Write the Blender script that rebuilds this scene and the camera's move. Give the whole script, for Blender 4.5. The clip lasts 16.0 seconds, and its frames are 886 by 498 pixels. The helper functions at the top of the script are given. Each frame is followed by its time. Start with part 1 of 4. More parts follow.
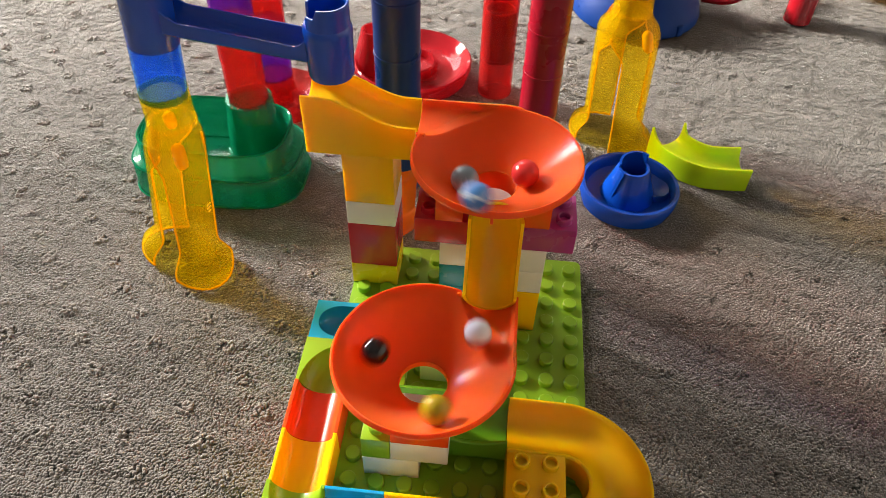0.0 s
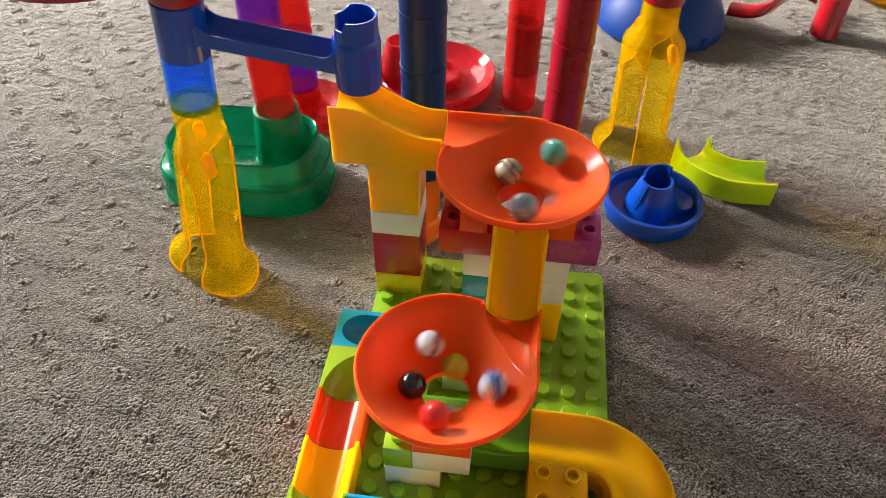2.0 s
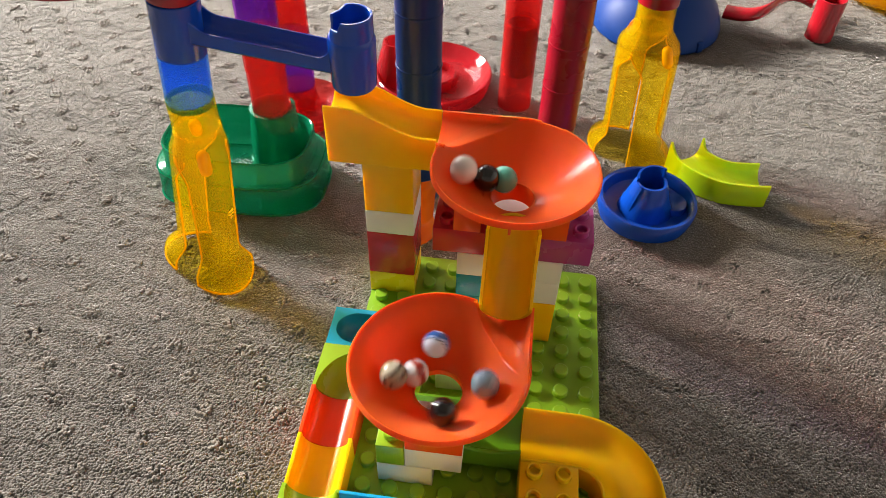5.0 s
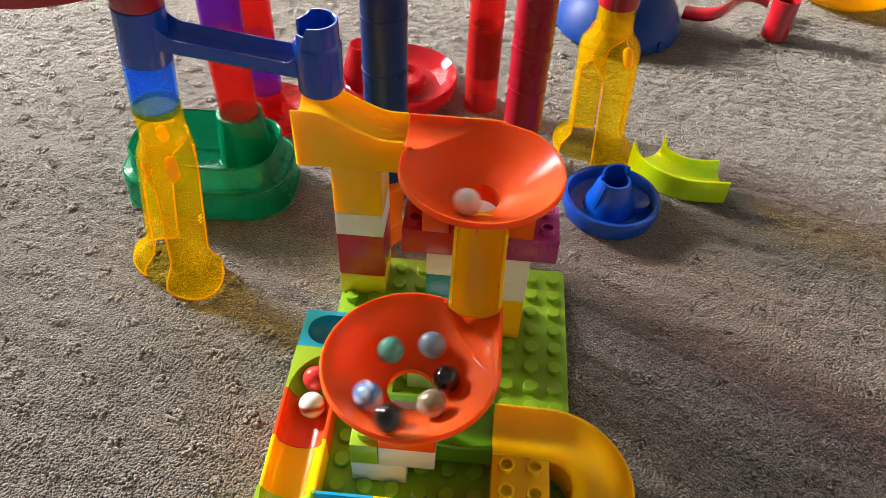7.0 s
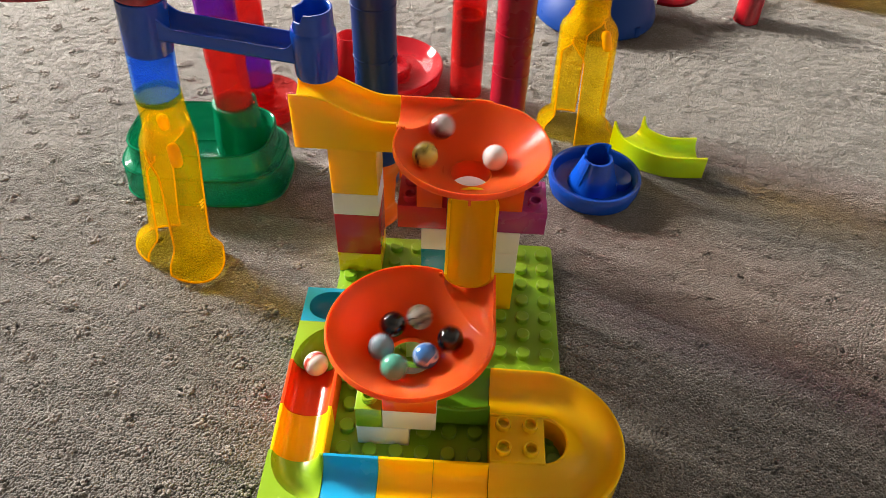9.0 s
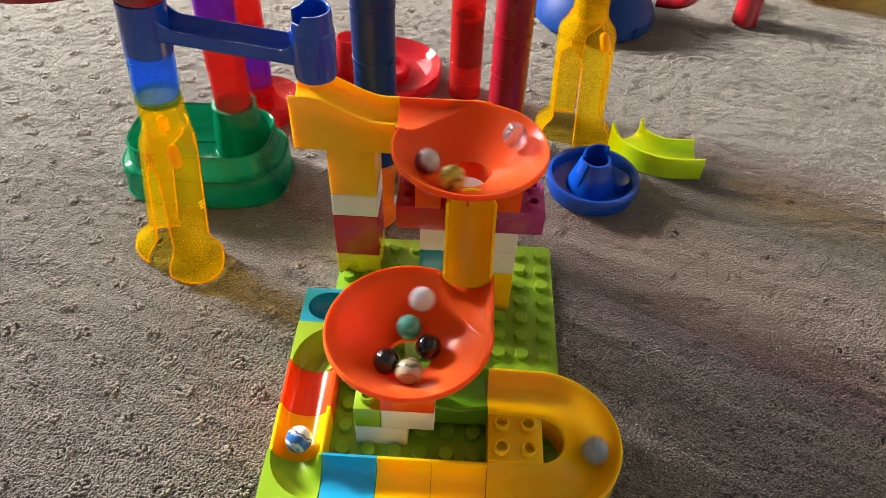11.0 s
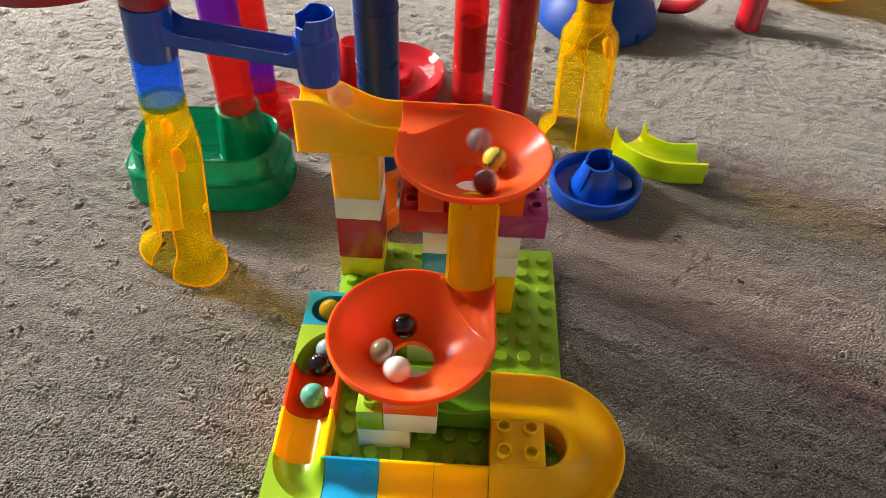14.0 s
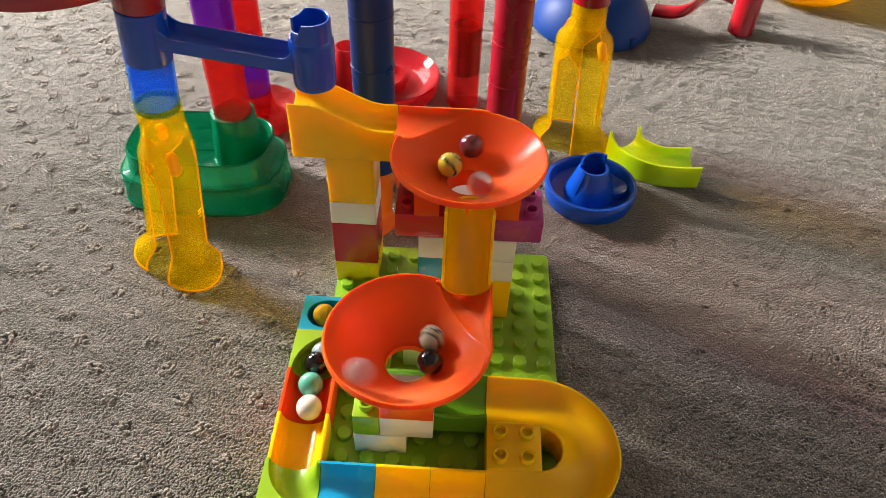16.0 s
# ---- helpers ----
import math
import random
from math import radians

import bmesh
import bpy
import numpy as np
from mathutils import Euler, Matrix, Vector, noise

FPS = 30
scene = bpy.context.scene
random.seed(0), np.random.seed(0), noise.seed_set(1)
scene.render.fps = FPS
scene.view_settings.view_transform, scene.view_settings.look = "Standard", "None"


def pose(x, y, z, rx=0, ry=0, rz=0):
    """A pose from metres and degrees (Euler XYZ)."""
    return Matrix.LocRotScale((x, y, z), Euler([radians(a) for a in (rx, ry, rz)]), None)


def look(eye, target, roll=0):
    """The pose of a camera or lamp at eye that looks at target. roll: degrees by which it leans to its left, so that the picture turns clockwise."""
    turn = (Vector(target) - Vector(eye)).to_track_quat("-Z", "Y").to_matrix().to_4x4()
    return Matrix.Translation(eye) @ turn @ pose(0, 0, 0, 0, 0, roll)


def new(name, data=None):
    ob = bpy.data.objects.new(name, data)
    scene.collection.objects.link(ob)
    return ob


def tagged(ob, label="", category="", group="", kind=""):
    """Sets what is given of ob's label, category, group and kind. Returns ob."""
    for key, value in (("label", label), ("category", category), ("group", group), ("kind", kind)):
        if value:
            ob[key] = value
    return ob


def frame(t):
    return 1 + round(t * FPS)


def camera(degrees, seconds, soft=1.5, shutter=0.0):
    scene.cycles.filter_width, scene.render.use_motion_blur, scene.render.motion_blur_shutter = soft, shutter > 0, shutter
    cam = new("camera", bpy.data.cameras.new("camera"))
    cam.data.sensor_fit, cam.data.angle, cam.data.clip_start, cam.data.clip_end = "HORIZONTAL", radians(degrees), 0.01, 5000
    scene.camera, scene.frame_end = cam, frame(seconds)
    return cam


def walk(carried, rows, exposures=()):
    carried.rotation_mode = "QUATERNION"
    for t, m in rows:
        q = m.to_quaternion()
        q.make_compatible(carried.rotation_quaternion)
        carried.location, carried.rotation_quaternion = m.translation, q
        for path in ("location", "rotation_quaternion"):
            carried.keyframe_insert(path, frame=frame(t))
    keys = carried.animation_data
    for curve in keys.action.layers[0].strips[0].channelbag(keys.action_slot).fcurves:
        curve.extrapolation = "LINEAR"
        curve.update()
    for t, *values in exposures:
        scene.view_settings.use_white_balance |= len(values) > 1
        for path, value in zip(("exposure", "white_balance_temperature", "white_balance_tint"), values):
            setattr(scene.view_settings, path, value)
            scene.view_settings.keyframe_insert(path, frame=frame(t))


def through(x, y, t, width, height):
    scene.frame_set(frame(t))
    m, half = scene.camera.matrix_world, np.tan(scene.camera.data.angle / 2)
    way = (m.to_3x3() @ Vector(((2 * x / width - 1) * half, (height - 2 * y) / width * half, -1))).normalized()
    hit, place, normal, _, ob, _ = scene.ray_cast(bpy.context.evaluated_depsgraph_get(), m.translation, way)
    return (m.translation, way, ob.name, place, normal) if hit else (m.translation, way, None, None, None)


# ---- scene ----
cam = camera(62.1, 16.0, soft=0.8, shutter=0.35)
PATH = [
    (0, (-0.023, -0.176, 0.395), (-0.131, 1.208, -1.045), 1.8),
    (0.5, (-0.022, -0.176, 0.395), (-0.14, 1.21, -1.043), 1.7),
    (1, (-0.024, -0.177, 0.395), (-0.153, 1.212, -1.038), 1.6),
    (1.5, (-0.025, -0.178, 0.396), (-0.173, 1.216, -1.03), 1.2),
    (2, (-0.026, -0.178, 0.397), (-0.187, 1.219, -1.024), 1.0),
    (2.5, (-0.025, -0.179, 0.398), (-0.184, 1.22, -1.023), 1.2),
    (3, (-0.024, -0.179, 0.398), (-0.18, 1.218, -1.024), 1.4),
    (3.5, (-0.024, -0.18, 0.398), (-0.179, 1.218, -1.024), 1.5),
    (4, (-0.024, -0.18, 0.398), (-0.181, 1.217, -1.024), 1.5),
    (6.5, (-0.022, -0.181, 0.4), (-0.148, 1.227, -1.015), 2.4),
    (7, (-0.022, -0.185, 0.403), (-0.098, 1.224, -1.013), 2.7),
    (7.5, (-0.028, -0.206, 0.405), (-0.051, 1.197, -1.021), 2.8),
    (8, (-0.028, -0.214, 0.41), (-0.043, 1.198, -1.007), 2.4),
    (8.5, (-0.027, -0.214, 0.41), (-0.055, 1.197, -1.007), 2.3),
    (9, (-0.026, -0.213, 0.409), (-0.061, 1.196, -1.01), 2.2),
    (11.5, (-0.025, -0.215, 0.41), (-0.06, 1.197, -1.005), 2.2),
    (12, (-0.025, -0.215, 0.41), (-0.061, 1.196, -1.007), 2.2),
    (12.5, (-0.026, -0.216, 0.41), (-0.063, 1.197, -1.005), 2.2),
    (13, (-0.025, -0.217, 0.41), (-0.068, 1.2, -1.001), 2.1),
    (13.5, (-0.026, -0.216, 0.41), (-0.07, 1.202, -0.999), 2.0),
    (14, (-0.025, -0.216, 0.41), (-0.068, 1.205, -0.997), 2.1),
    (14.5, (-0.025, -0.216, 0.41), (-0.065, 1.206, -0.996), 2.2),
    (15, (-0.026, -0.216, 0.409), (-0.062, 1.209, -0.993), 2.2),
    (15.5, (-0.026, -0.216, 0.41), (-0.059, 1.212, -0.99), 2.3),
    (16, (-0.026, -0.216, 0.41), (-0.054, 1.213, -0.988), 2.4),
]
walk(cam, [(t, look(eye, target, roll)) for t, eye, target, roll in PATH])

# ---- light: daylight from a window high in the left wall, plus an added back fill ----
world = bpy.data.worlds.new("world")
scene.world = world
world.use_nodes = True
sky = world.node_tree.nodes.new("ShaderNodeTexSky")
sky.sky_type, sky.sun_disc, sky.sun_elevation, sky.sun_rotation = "NISHITA", False, radians(35), radians(-70)
world.node_tree.links.new(sky.outputs[0], world.node_tree.nodes["Background"].inputs[0])
world.node_tree.nodes["Background"].inputs[1].default_value = 0.1


def window_light(name, eye, target, w, h, watts, colour):
    data = bpy.data.lights.new(name, "AREA")
    data.shape, data.size, data.size_y, data.energy, data.color = "RECTANGLE", w, h, watts, colour
    ob = new(name, data)
    ob.matrix_world = look(eye, target)
    return ob


window_light("window_light", (-1.93, 1.24, 1.02), (0.48, 0.74, 0.0), 0.46, 0.52, 73, (1.0, 0.945, 0.85)).data.spread = radians(94)
# Added fill lamp at the back that lifts the far carpet; no window is known there.
window_light("back_fill_light", (-0.80, 1.42, 0.80), (0.1, 0.45, 0.0), 0.78, 0.56, 21, (1.0, 0.97, 0.93))

# ---- materials ----
P, B, G = 0.016, 0.0192, -0.006   # stud pitch, brick height, carpet level


def node_mat(name):
    m = bpy.data.materials.new(name)
    m.use_nodes = True
    return m, m.node_tree.nodes, m.node_tree.links, m.node_tree.nodes["Principled BSDF"]


def plastic(name, colour, rough=0.22, through=0.0, scale=260.0):
    """Moulded toy plastic: even colour, slight clouding, faint scuffs in the gloss."""
    m, n, l, b = node_mat(name)
    tex = n.new("ShaderNodeTexCoord")
    big = n.new("ShaderNodeTexNoise")
    big.inputs["Scale"].default_value, big.inputs["Detail"].default_value = 38, 4
    fine = n.new("ShaderNodeTexNoise")
    fine.inputs["Scale"].default_value, fine.inputs["Detail"].default_value = scale * 3, 3
    l.new(tex.outputs["Object"], big.inputs["Vector"])
    l.new(tex.outputs["Object"], fine.inputs["Vector"])
    mix = n.new("ShaderNodeMix")
    mix.data_type = "RGBA"
    mix.inputs["A"].default_value = (*[c * 0.9 for c in colour], 1)
    mix.inputs["B"].default_value = (*[min(1, c * 1.08) for c in colour], 1)
    l.new(big.outputs["Fac"], mix.inputs["Factor"])
    l.new(mix.outputs["Result"], b.inputs["Base Color"])
    ramp = n.new("ShaderNodeMapRange")
    ramp.inputs["To Min"].default_value, ramp.inputs["To Max"].default_value = rough * 0.7, rough * 1.5
    l.new(big.outputs["Fac"], ramp.inputs["Value"])
    l.new(ramp.outputs["Result"], b.inputs["Roughness"])
    bump = n.new("ShaderNodeBump")
    bump.inputs["Strength"].default_value, bump.inputs["Distance"].default_value = 0.08, 0.0004
    l.new(fine.outputs["Fac"], bump.inputs["Height"])
    l.new(bump.outputs["Normal"], b.inputs["Normal"])
    b.inputs["IOR"].default_value = 1.5
    if through:
        clear = n.new("ShaderNodeBsdfTransparent")
        clear.inputs["Color"].default_value = (*[min(1.0, 0.06 + c ** 0.42) for c in colour], 1)
        blend = n.new("ShaderNodeMixShader")
        blend.inputs["Fac"].default_value = through
        glow = n.new("ShaderNodeBsdfTranslucent")
        glow.inputs["Color"].default_value = (*colour, 1)
        body = n.new("ShaderNodeMixShader")
        body.inputs["Fac"].default_value = 0.22
        l.new(b.outputs[0], body.inputs[1])
        l.new(glow.outputs[0], body.inputs[2])
        l.new(body.outputs[0], blend.inputs[1])
        l.new(clear.outputs[0], blend.inputs[2])
        l.new(blend.outputs[0], n["Material Output"].inputs["Surface"])
    return m


M = {
    "orange": plastic("orange_plastic", (0.85, 0.13, 0.015), 0.2),
    "funnel": plastic("funnel_plastic", (0.82, 0.105, 0.022), 0.2),
    "yellow": plastic("yellow_plastic", (0.97, 0.53, 0.004), 0.18),
    "lemon": plastic("lemon_plastic", (0.88, 0.6, 0.01), 0.25),
    "red": plastic("red_plastic", (0.48, 0.012, 0.022), 0.22),
    "coral": plastic("coral_plastic", (0.8, 0.075, 0.012), 0.2),
    "white": plastic("white_plastic", (0.78, 0.76, 0.72), 0.28),
    "green": plastic("lime_brick_plastic", (0.27, 0.46, 0.015), 0.28),
    "plate": plastic("baseplate_plastic", (0.2, 0.38, 0.014), 0.32),
    "darkgreen": plastic("mid_green_plastic", (0.12, 0.33, 0.012), 0.3),
    "lime": plastic("lime_track_plastic", (0.48, 0.73, 0.012), 0.2),
    "blue": plastic("sky_blue_plastic", (0.01, 0.33, 0.62), 0.22),
    "teal": plastic("teal_plastic", (0.012, 0.28, 0.42), 0.25),
    "purple": plastic("purple_plastic", (0.36, 0.035, 0.2), 0.25),
    "navy": plastic("navy_plastic", (0.004, 0.022, 0.11), 0.28),
    "cobalt": plastic("cobalt_plastic", (0.003, 0.053, 0.38), 0.16),
    "dish_blue": plastic("matt_blue_plastic", (0.003, 0.028, 0.16), 0.45),
    "glaze_red": plastic("glaze_red_plastic", (0.46, 0.02, 0.03), 0.06, 0.5),
    "maroon": plastic("dark_red_plastic", (0.25, 0.004, 0.016), 0.26),
    "scarlet": plastic("scarlet_plastic", (0.3, 0.007, 0.014), 0.15),
    "clear_yellow": plastic("clear_yellow_plastic", (0.95, 0.66, 0.008), 0.06, 0.83),
    # Denser tint for lugs, the far dish and beads that imitate thick clear edges.
    "yellow_edge": plastic("dense_yellow_plastic", (0.95, 0.55, 0.005), 0.06, 0.52),
    "clear_blue": plastic("clear_blue_plastic", (0.06, 0.27, 0.85), 0.08, 0.8),
    "clear_red": plastic("clear_red_plastic", (0.66, 0.06, 0.058), 0.08, 0.78),
    "clear_purple": plastic("clear_purple_plastic", (0.26, 0.035, 0.46), 0.08, 0.76),
    "clear_green": plastic("clear_green_plastic", (0.005, 0.28, 0.14), 0.1, 0.52),
    "green_edge": plastic("dense_green_plastic", (0.006, 0.24, 0.12), 0.1, 0.35),
    "clear_orange": plastic("clear_orange_plastic", (0.95, 0.25, 0.01), 0.1, 0.45),
}


def carpet_material():
    m, n, l, b = node_mat("wool_carpet")
    tex = n.new("ShaderNodeTexCoord")
    big = n.new("ShaderNodeTexNoise")
    big.inputs["Scale"].default_value, big.inputs["Detail"].default_value = 9, 5
    mid = n.new("ShaderNodeTexNoise")
    mid.inputs["Scale"].default_value, mid.inputs["Detail"].default_value = 240, 3
    fine = n.new("ShaderNodeTexNoise")
    fine.inputs["Scale"].default_value, fine.inputs["Detail"].default_value = 1500, 2
    for t in (big, mid, fine):
        l.new(tex.outputs["Object"], t.inputs["Vector"])
    ramp = n.new("ShaderNodeValToRGB")
    ramp.color_ramp.elements[0].position, ramp.color_ramp.elements[0].color = 0.3, (0.085, 0.072, 0.06, 1)
    ramp.color_ramp.elements[1].position, ramp.color_ramp.elements[1].color = 0.72, (0.25, 0.215, 0.18, 1)
    add = n.new("ShaderNodeMath")
    add.operation = "MULTIPLY_ADD"
    add.inputs[1].default_value = 0.35
    l.new(big.outputs["Fac"], add.inputs[0])
    half = n.new("ShaderNodeMath")
    half.operation = "MULTIPLY"
    half.inputs[1].default_value = 0.65
    l.new(mid.outputs["Fac"], half.inputs[0])
    l.new(half.outputs[0], add.inputs[2])
    l.new(add.outputs[0], ramp.inputs[0])
    l.new(ramp.outputs[0], b.inputs["Base Color"])
    b.inputs["Roughness"].default_value = 0.95
    b.inputs["Specular IOR Level"].default_value = 0.1
    b.inputs["Sheen Weight"].default_value = 1.0
    b.inputs["Sheen Roughness"].default_value = 0.4
    bump = n.new("ShaderNodeBump")
    bump.inputs["Strength"].default_value, bump.inputs["Distance"].default_value = 0.4, 0.0006
    l.new(fine.outputs["Fac"], bump.inputs["Height"])
    tuft = n.new("ShaderNodeTexVoronoi")
    tuft.feature = "SMOOTH_F1"
    tuft.inputs["Scale"].default_value, tuft.inputs["Smoothness"].default_value = 520, 0.15
    warp = n.new("ShaderNodeMix")
    warp.data_type = "VECTOR"
    warp.inputs["Factor"].default_value = 0.0009
    l.new(tex.outputs["Object"], warp.inputs["A"])
    l.new(mid.outputs["Color"], warp.inputs["B"])
    l.new(warp.outputs["Result"], tuft.inputs["Vector"])
    dome = n.new("ShaderNodeMath")
    dome.operation = "MULTIPLY"
    dome.inputs[1].default_value = -1.0
    l.new(tuft.outputs["Distance"], dome.inputs[0])
    loops = n.new("ShaderNodeBump")
    loops.inputs["Strength"].default_value, loops.inputs["Distance"].default_value = 1.0, 0.0034
    l.new(dome.outputs[0], loops.inputs["Height"])
    l.new(bump.outputs["Normal"], loops.inputs["Normal"])
    l.new(loops.outputs["Normal"], b.inputs["Normal"])
    return m


M["carpet"] = carpet_material()


def tuft_material(name, dark, light):
    m, n, l, b = node_mat(name)
    geo = n.new("ShaderNodeNewGeometry")
    tex = n.new("ShaderNodeTexCoord")
    big = n.new("ShaderNodeTexNoise")
    big.inputs["Scale"].default_value, big.inputs["Detail"].default_value = 11, 5
    fine = n.new("ShaderNodeTexNoise")
    fine.inputs["Scale"].default_value, fine.inputs["Detail"].default_value = 2600, 2
    l.new(tex.outputs["Object"], big.inputs["Vector"])
    l.new(tex.outputs["Object"], fine.inputs["Vector"])
    add = n.new("ShaderNodeMath")
    add.operation = "MULTIPLY_ADD"
    add.inputs[1].default_value = 0.55
    l.new(geo.outputs["Random Per Island"], add.inputs[0])
    half = n.new("ShaderNodeMath")
    half.operation = "MULTIPLY"
    half.inputs[1].default_value = 0.5
    l.new(big.outputs["Fac"], half.inputs[0])
    l.new(half.outputs[0], add.inputs[2])
    ramp = n.new("ShaderNodeValToRGB")
    ramp.color_ramp.elements[0].position, ramp.color_ramp.elements[0].color = 0.1, (*dark, 1)
    ramp.color_ramp.elements[1].position, ramp.color_ramp.elements[1].color = 0.9, (*light, 1)
    l.new(add.outputs[0], ramp.inputs[0])
    l.new(ramp.outputs[0], b.inputs["Base Color"])
    b.inputs["Roughness"].default_value = 0.75
    b.inputs["Specular IOR Level"].default_value = 0.3
    b.inputs["Sheen Weight"].default_value = 1.0
    b.inputs["Sheen Roughness"].default_value = 0.4
    bump = n.new("ShaderNodeBump")
    bump.inputs["Strength"].default_value, bump.inputs["Distance"].default_value = 0.6, 0.0005
    l.new(fine.outputs["Fac"], bump.inputs["Height"])
    l.new(bump.outputs["Normal"], b.inputs["Normal"])
    return m


# The wide random tuft tones carry some of the pile's shading in the colour.
M["tuft"] = tuft_material("wool_tuft", (0.074, 0.065, 0.058), (0.238, 0.210, 0.187))
# Knots get a paler colour for the light their raised tops catch.
M["lit_knot"] = tuft_material("lit_wool_knot", (0.18, 0.159, 0.142), (0.31, 0.275, 0.246))
for key in ("funnel", "yellow", "coral", "orange", "lime"):
    shader = M[key].node_tree.nodes["Principled BSDF"]
    shader.inputs["Subsurface Weight"].default_value = 0.6
    shader.inputs["Subsurface Radius"].default_value = (1.0, 0.6, 0.12)
    shader.inputs["Subsurface Scale"].default_value = 0.006
for key, level in (("funnel", 0.1), ("cobalt", 0.42), ("navy", 0.2), ("yellow", 0.3), ("maroon", 0.3)):
    M[key].node_tree.nodes["Principled BSDF"].inputs["Specular IOR Level"].default_value = level
M["dish_blue"].node_tree.nodes["Principled BSDF"].inputs["Specular IOR Level"].default_value = 0.15
M["funnel"].node_tree.nodes["Principled BSDF"].inputs["Subsurface Weight"].default_value = 1.0
M["wall"] = plastic("wall_paint", (0.66, 0.64, 0.605), 0.8)


def marble_material(name, stops, scale=90.0, wander=0.6, clear=0.0, ior=1.5):
    """Glass marble in wandering layers along one axis; stops lists (place from 0 to 1, colour)."""
    m, n, l, b = node_mat(name)
    tex = n.new("ShaderNodeTexCoord")
    split = n.new("ShaderNodeSeparateXYZ")
    l.new(tex.outputs["Object"], split.inputs[0])
    noise_tex = n.new("ShaderNodeTexNoise")
    noise_tex.inputs["Scale"].default_value, noise_tex.inputs["Detail"].default_value = scale, 2
    noise_tex.inputs["Distortion"].default_value = 1.2
    l.new(tex.outputs["Object"], noise_tex.inputs["Vector"])
    level = n.new("ShaderNodeMath")
    level.operation = "MULTIPLY_ADD"
    level.inputs[1].default_value, level.inputs[2].default_value = 50.0, 0.5 - wander * 0.5
    l.new(split.outputs["Z"], level.inputs[0])
    shift = n.new("ShaderNodeMath")
    shift.operation = "MULTIPLY_ADD"
    shift.inputs[1].default_value = wander
    l.new(noise_tex.outputs["Fac"], shift.inputs[0])
    l.new(level.outputs[0], shift.inputs[2])
    ramp = n.new("ShaderNodeValToRGB")
    bands = ramp.color_ramp.elements
    bands[0].position, bands[0].color = stops[0][0], (*stops[0][1], 1)
    bands[1].position, bands[1].color = stops[-1][0], (*stops[-1][1], 1)
    for place, colour in stops[1:-1]:
        bands.new(place).color = (*colour, 1)
    l.new(shift.outputs[0], ramp.inputs[0])
    l.new(ramp.outputs[0], b.inputs["Base Color"])
    b.inputs["Roughness"].default_value = 0.06
    b.inputs["Coat Weight"].default_value = 0.4
    if clear:
        b.inputs["Transmission Weight"].default_value = clear
        b.inputs["IOR"].default_value = ior
    return m


# ---- mesh helpers ----
def smooth(bm, degrees=40):
    bm.normal_update()
    for f in bm.faces:
        f.smooth = True
    for e in bm.edges:
        if len(e.link_faces) == 2 and e.calc_face_angle(0) > radians(degrees):
            e.smooth = False


def part(name, bm, material, parent=None, label=""):
    """One mesh object under a thing or a part."""
    if isinstance(bm, bmesh.types.BMesh):
        bmesh.ops.recalc_face_normals(bm, faces=bm.faces)
        smooth(bm)
        mesh = bpy.data.meshes.new(name)
        bm.to_mesh(mesh)
        bm.free()
        mesh.materials.append(material)
    else:
        mesh = bm
    ob = new(name, mesh)
    ob.parent = parent
    if label:
        tagged(ob, label)
    return ob


def thing(name, label, category, group="", at=(0, 0, 0), kind=""):
    ob = new(name)
    ob.empty_display_size = 0.01
    ob.location = at
    return tagged(ob, label, category, group, kind)


def add_box(bm, x0, x1, y0, y1, z0, z1, bevel=0.0007):
    made = bmesh.ops.create_cube(bm, size=1, matrix=Matrix.Translation(((x0 + x1) / 2, (y0 + y1) / 2, (z0 + z1) / 2)) @ Matrix.Diagonal((x1 - x0, y1 - y0, z1 - z0, 1)))
    if bevel:
        edges = list({e for v in made["verts"] for e in v.link_edges})
        bmesh.ops.bevel(bm, geom=edges, offset=bevel, segments=2, affect="EDGES", profile=0.5)
    return bm


def box(x0, x1, y0, y1, z0, z1, bevel=0.0007):
    return add_box(bmesh.new(), x0, x1, y0, y1, z0, z1, bevel)


def add_lathe(bm, profile, cx=0, cy=0, seg=48, closed=False, sx=1.0, sy=1.0):
    """Turns (radius, z) pairs round a vertical axis; closed joins the last pair to the first."""
    rings = []
    for r, z in profile:
        rings.append([bm.verts.new((cx + sx * r * math.cos(2 * math.pi * i / seg), cy + sy * r * math.sin(2 * math.pi * i / seg), z)) for i in range(seg)])
    pairs = list(zip(rings, rings[1:])) + ([(rings[-1], rings[0])] if closed else [])
    for a, b in pairs:
        for i in range(seg):
            j = (i + 1) % seg
            bm.faces.new((a[i], a[j], b[j], b[i]))
    if not closed:
        for ring in (rings[0], rings[-1]):
            bm.faces.new(ring)
    return bm


def lathe(profile, cx=0, cy=0, seg=48, closed=False, sx=1.0, sy=1.0):
    return add_lathe(bmesh.new(), profile, cx, cy, seg, closed, sx, sy)


def add_sweep(bm, sections):
    """Joins closed rings of points, one after another, and caps the ends."""
    rings = [[bm.verts.new(p) for p in ring] for ring in sections]
    n = len(rings[0])
    for a, b in zip(rings, rings[1:]):
        for i in range(n):
            j = (i + 1) % n
            bm.faces.new((a[i], a[j], b[j], b[i]))
    bm.faces.new(rings[0])
    bm.faces.new(rings[-1])
    return bm


def sweep(sections):
    return add_sweep(bmesh.new(), sections)


def tube_profile(r, z0, z1, wall=0.0016, lip=0.0):
    """A pipe with rounded ends."""
    e = 0.0006
    return [(r - wall, z0 + e), (r - wall + e, z0), (r - e, z0), (r, z0 + e), (r, z1 - e), (r - e, z1), (r - wall + e, z1), (r - wall, z1 - e)]


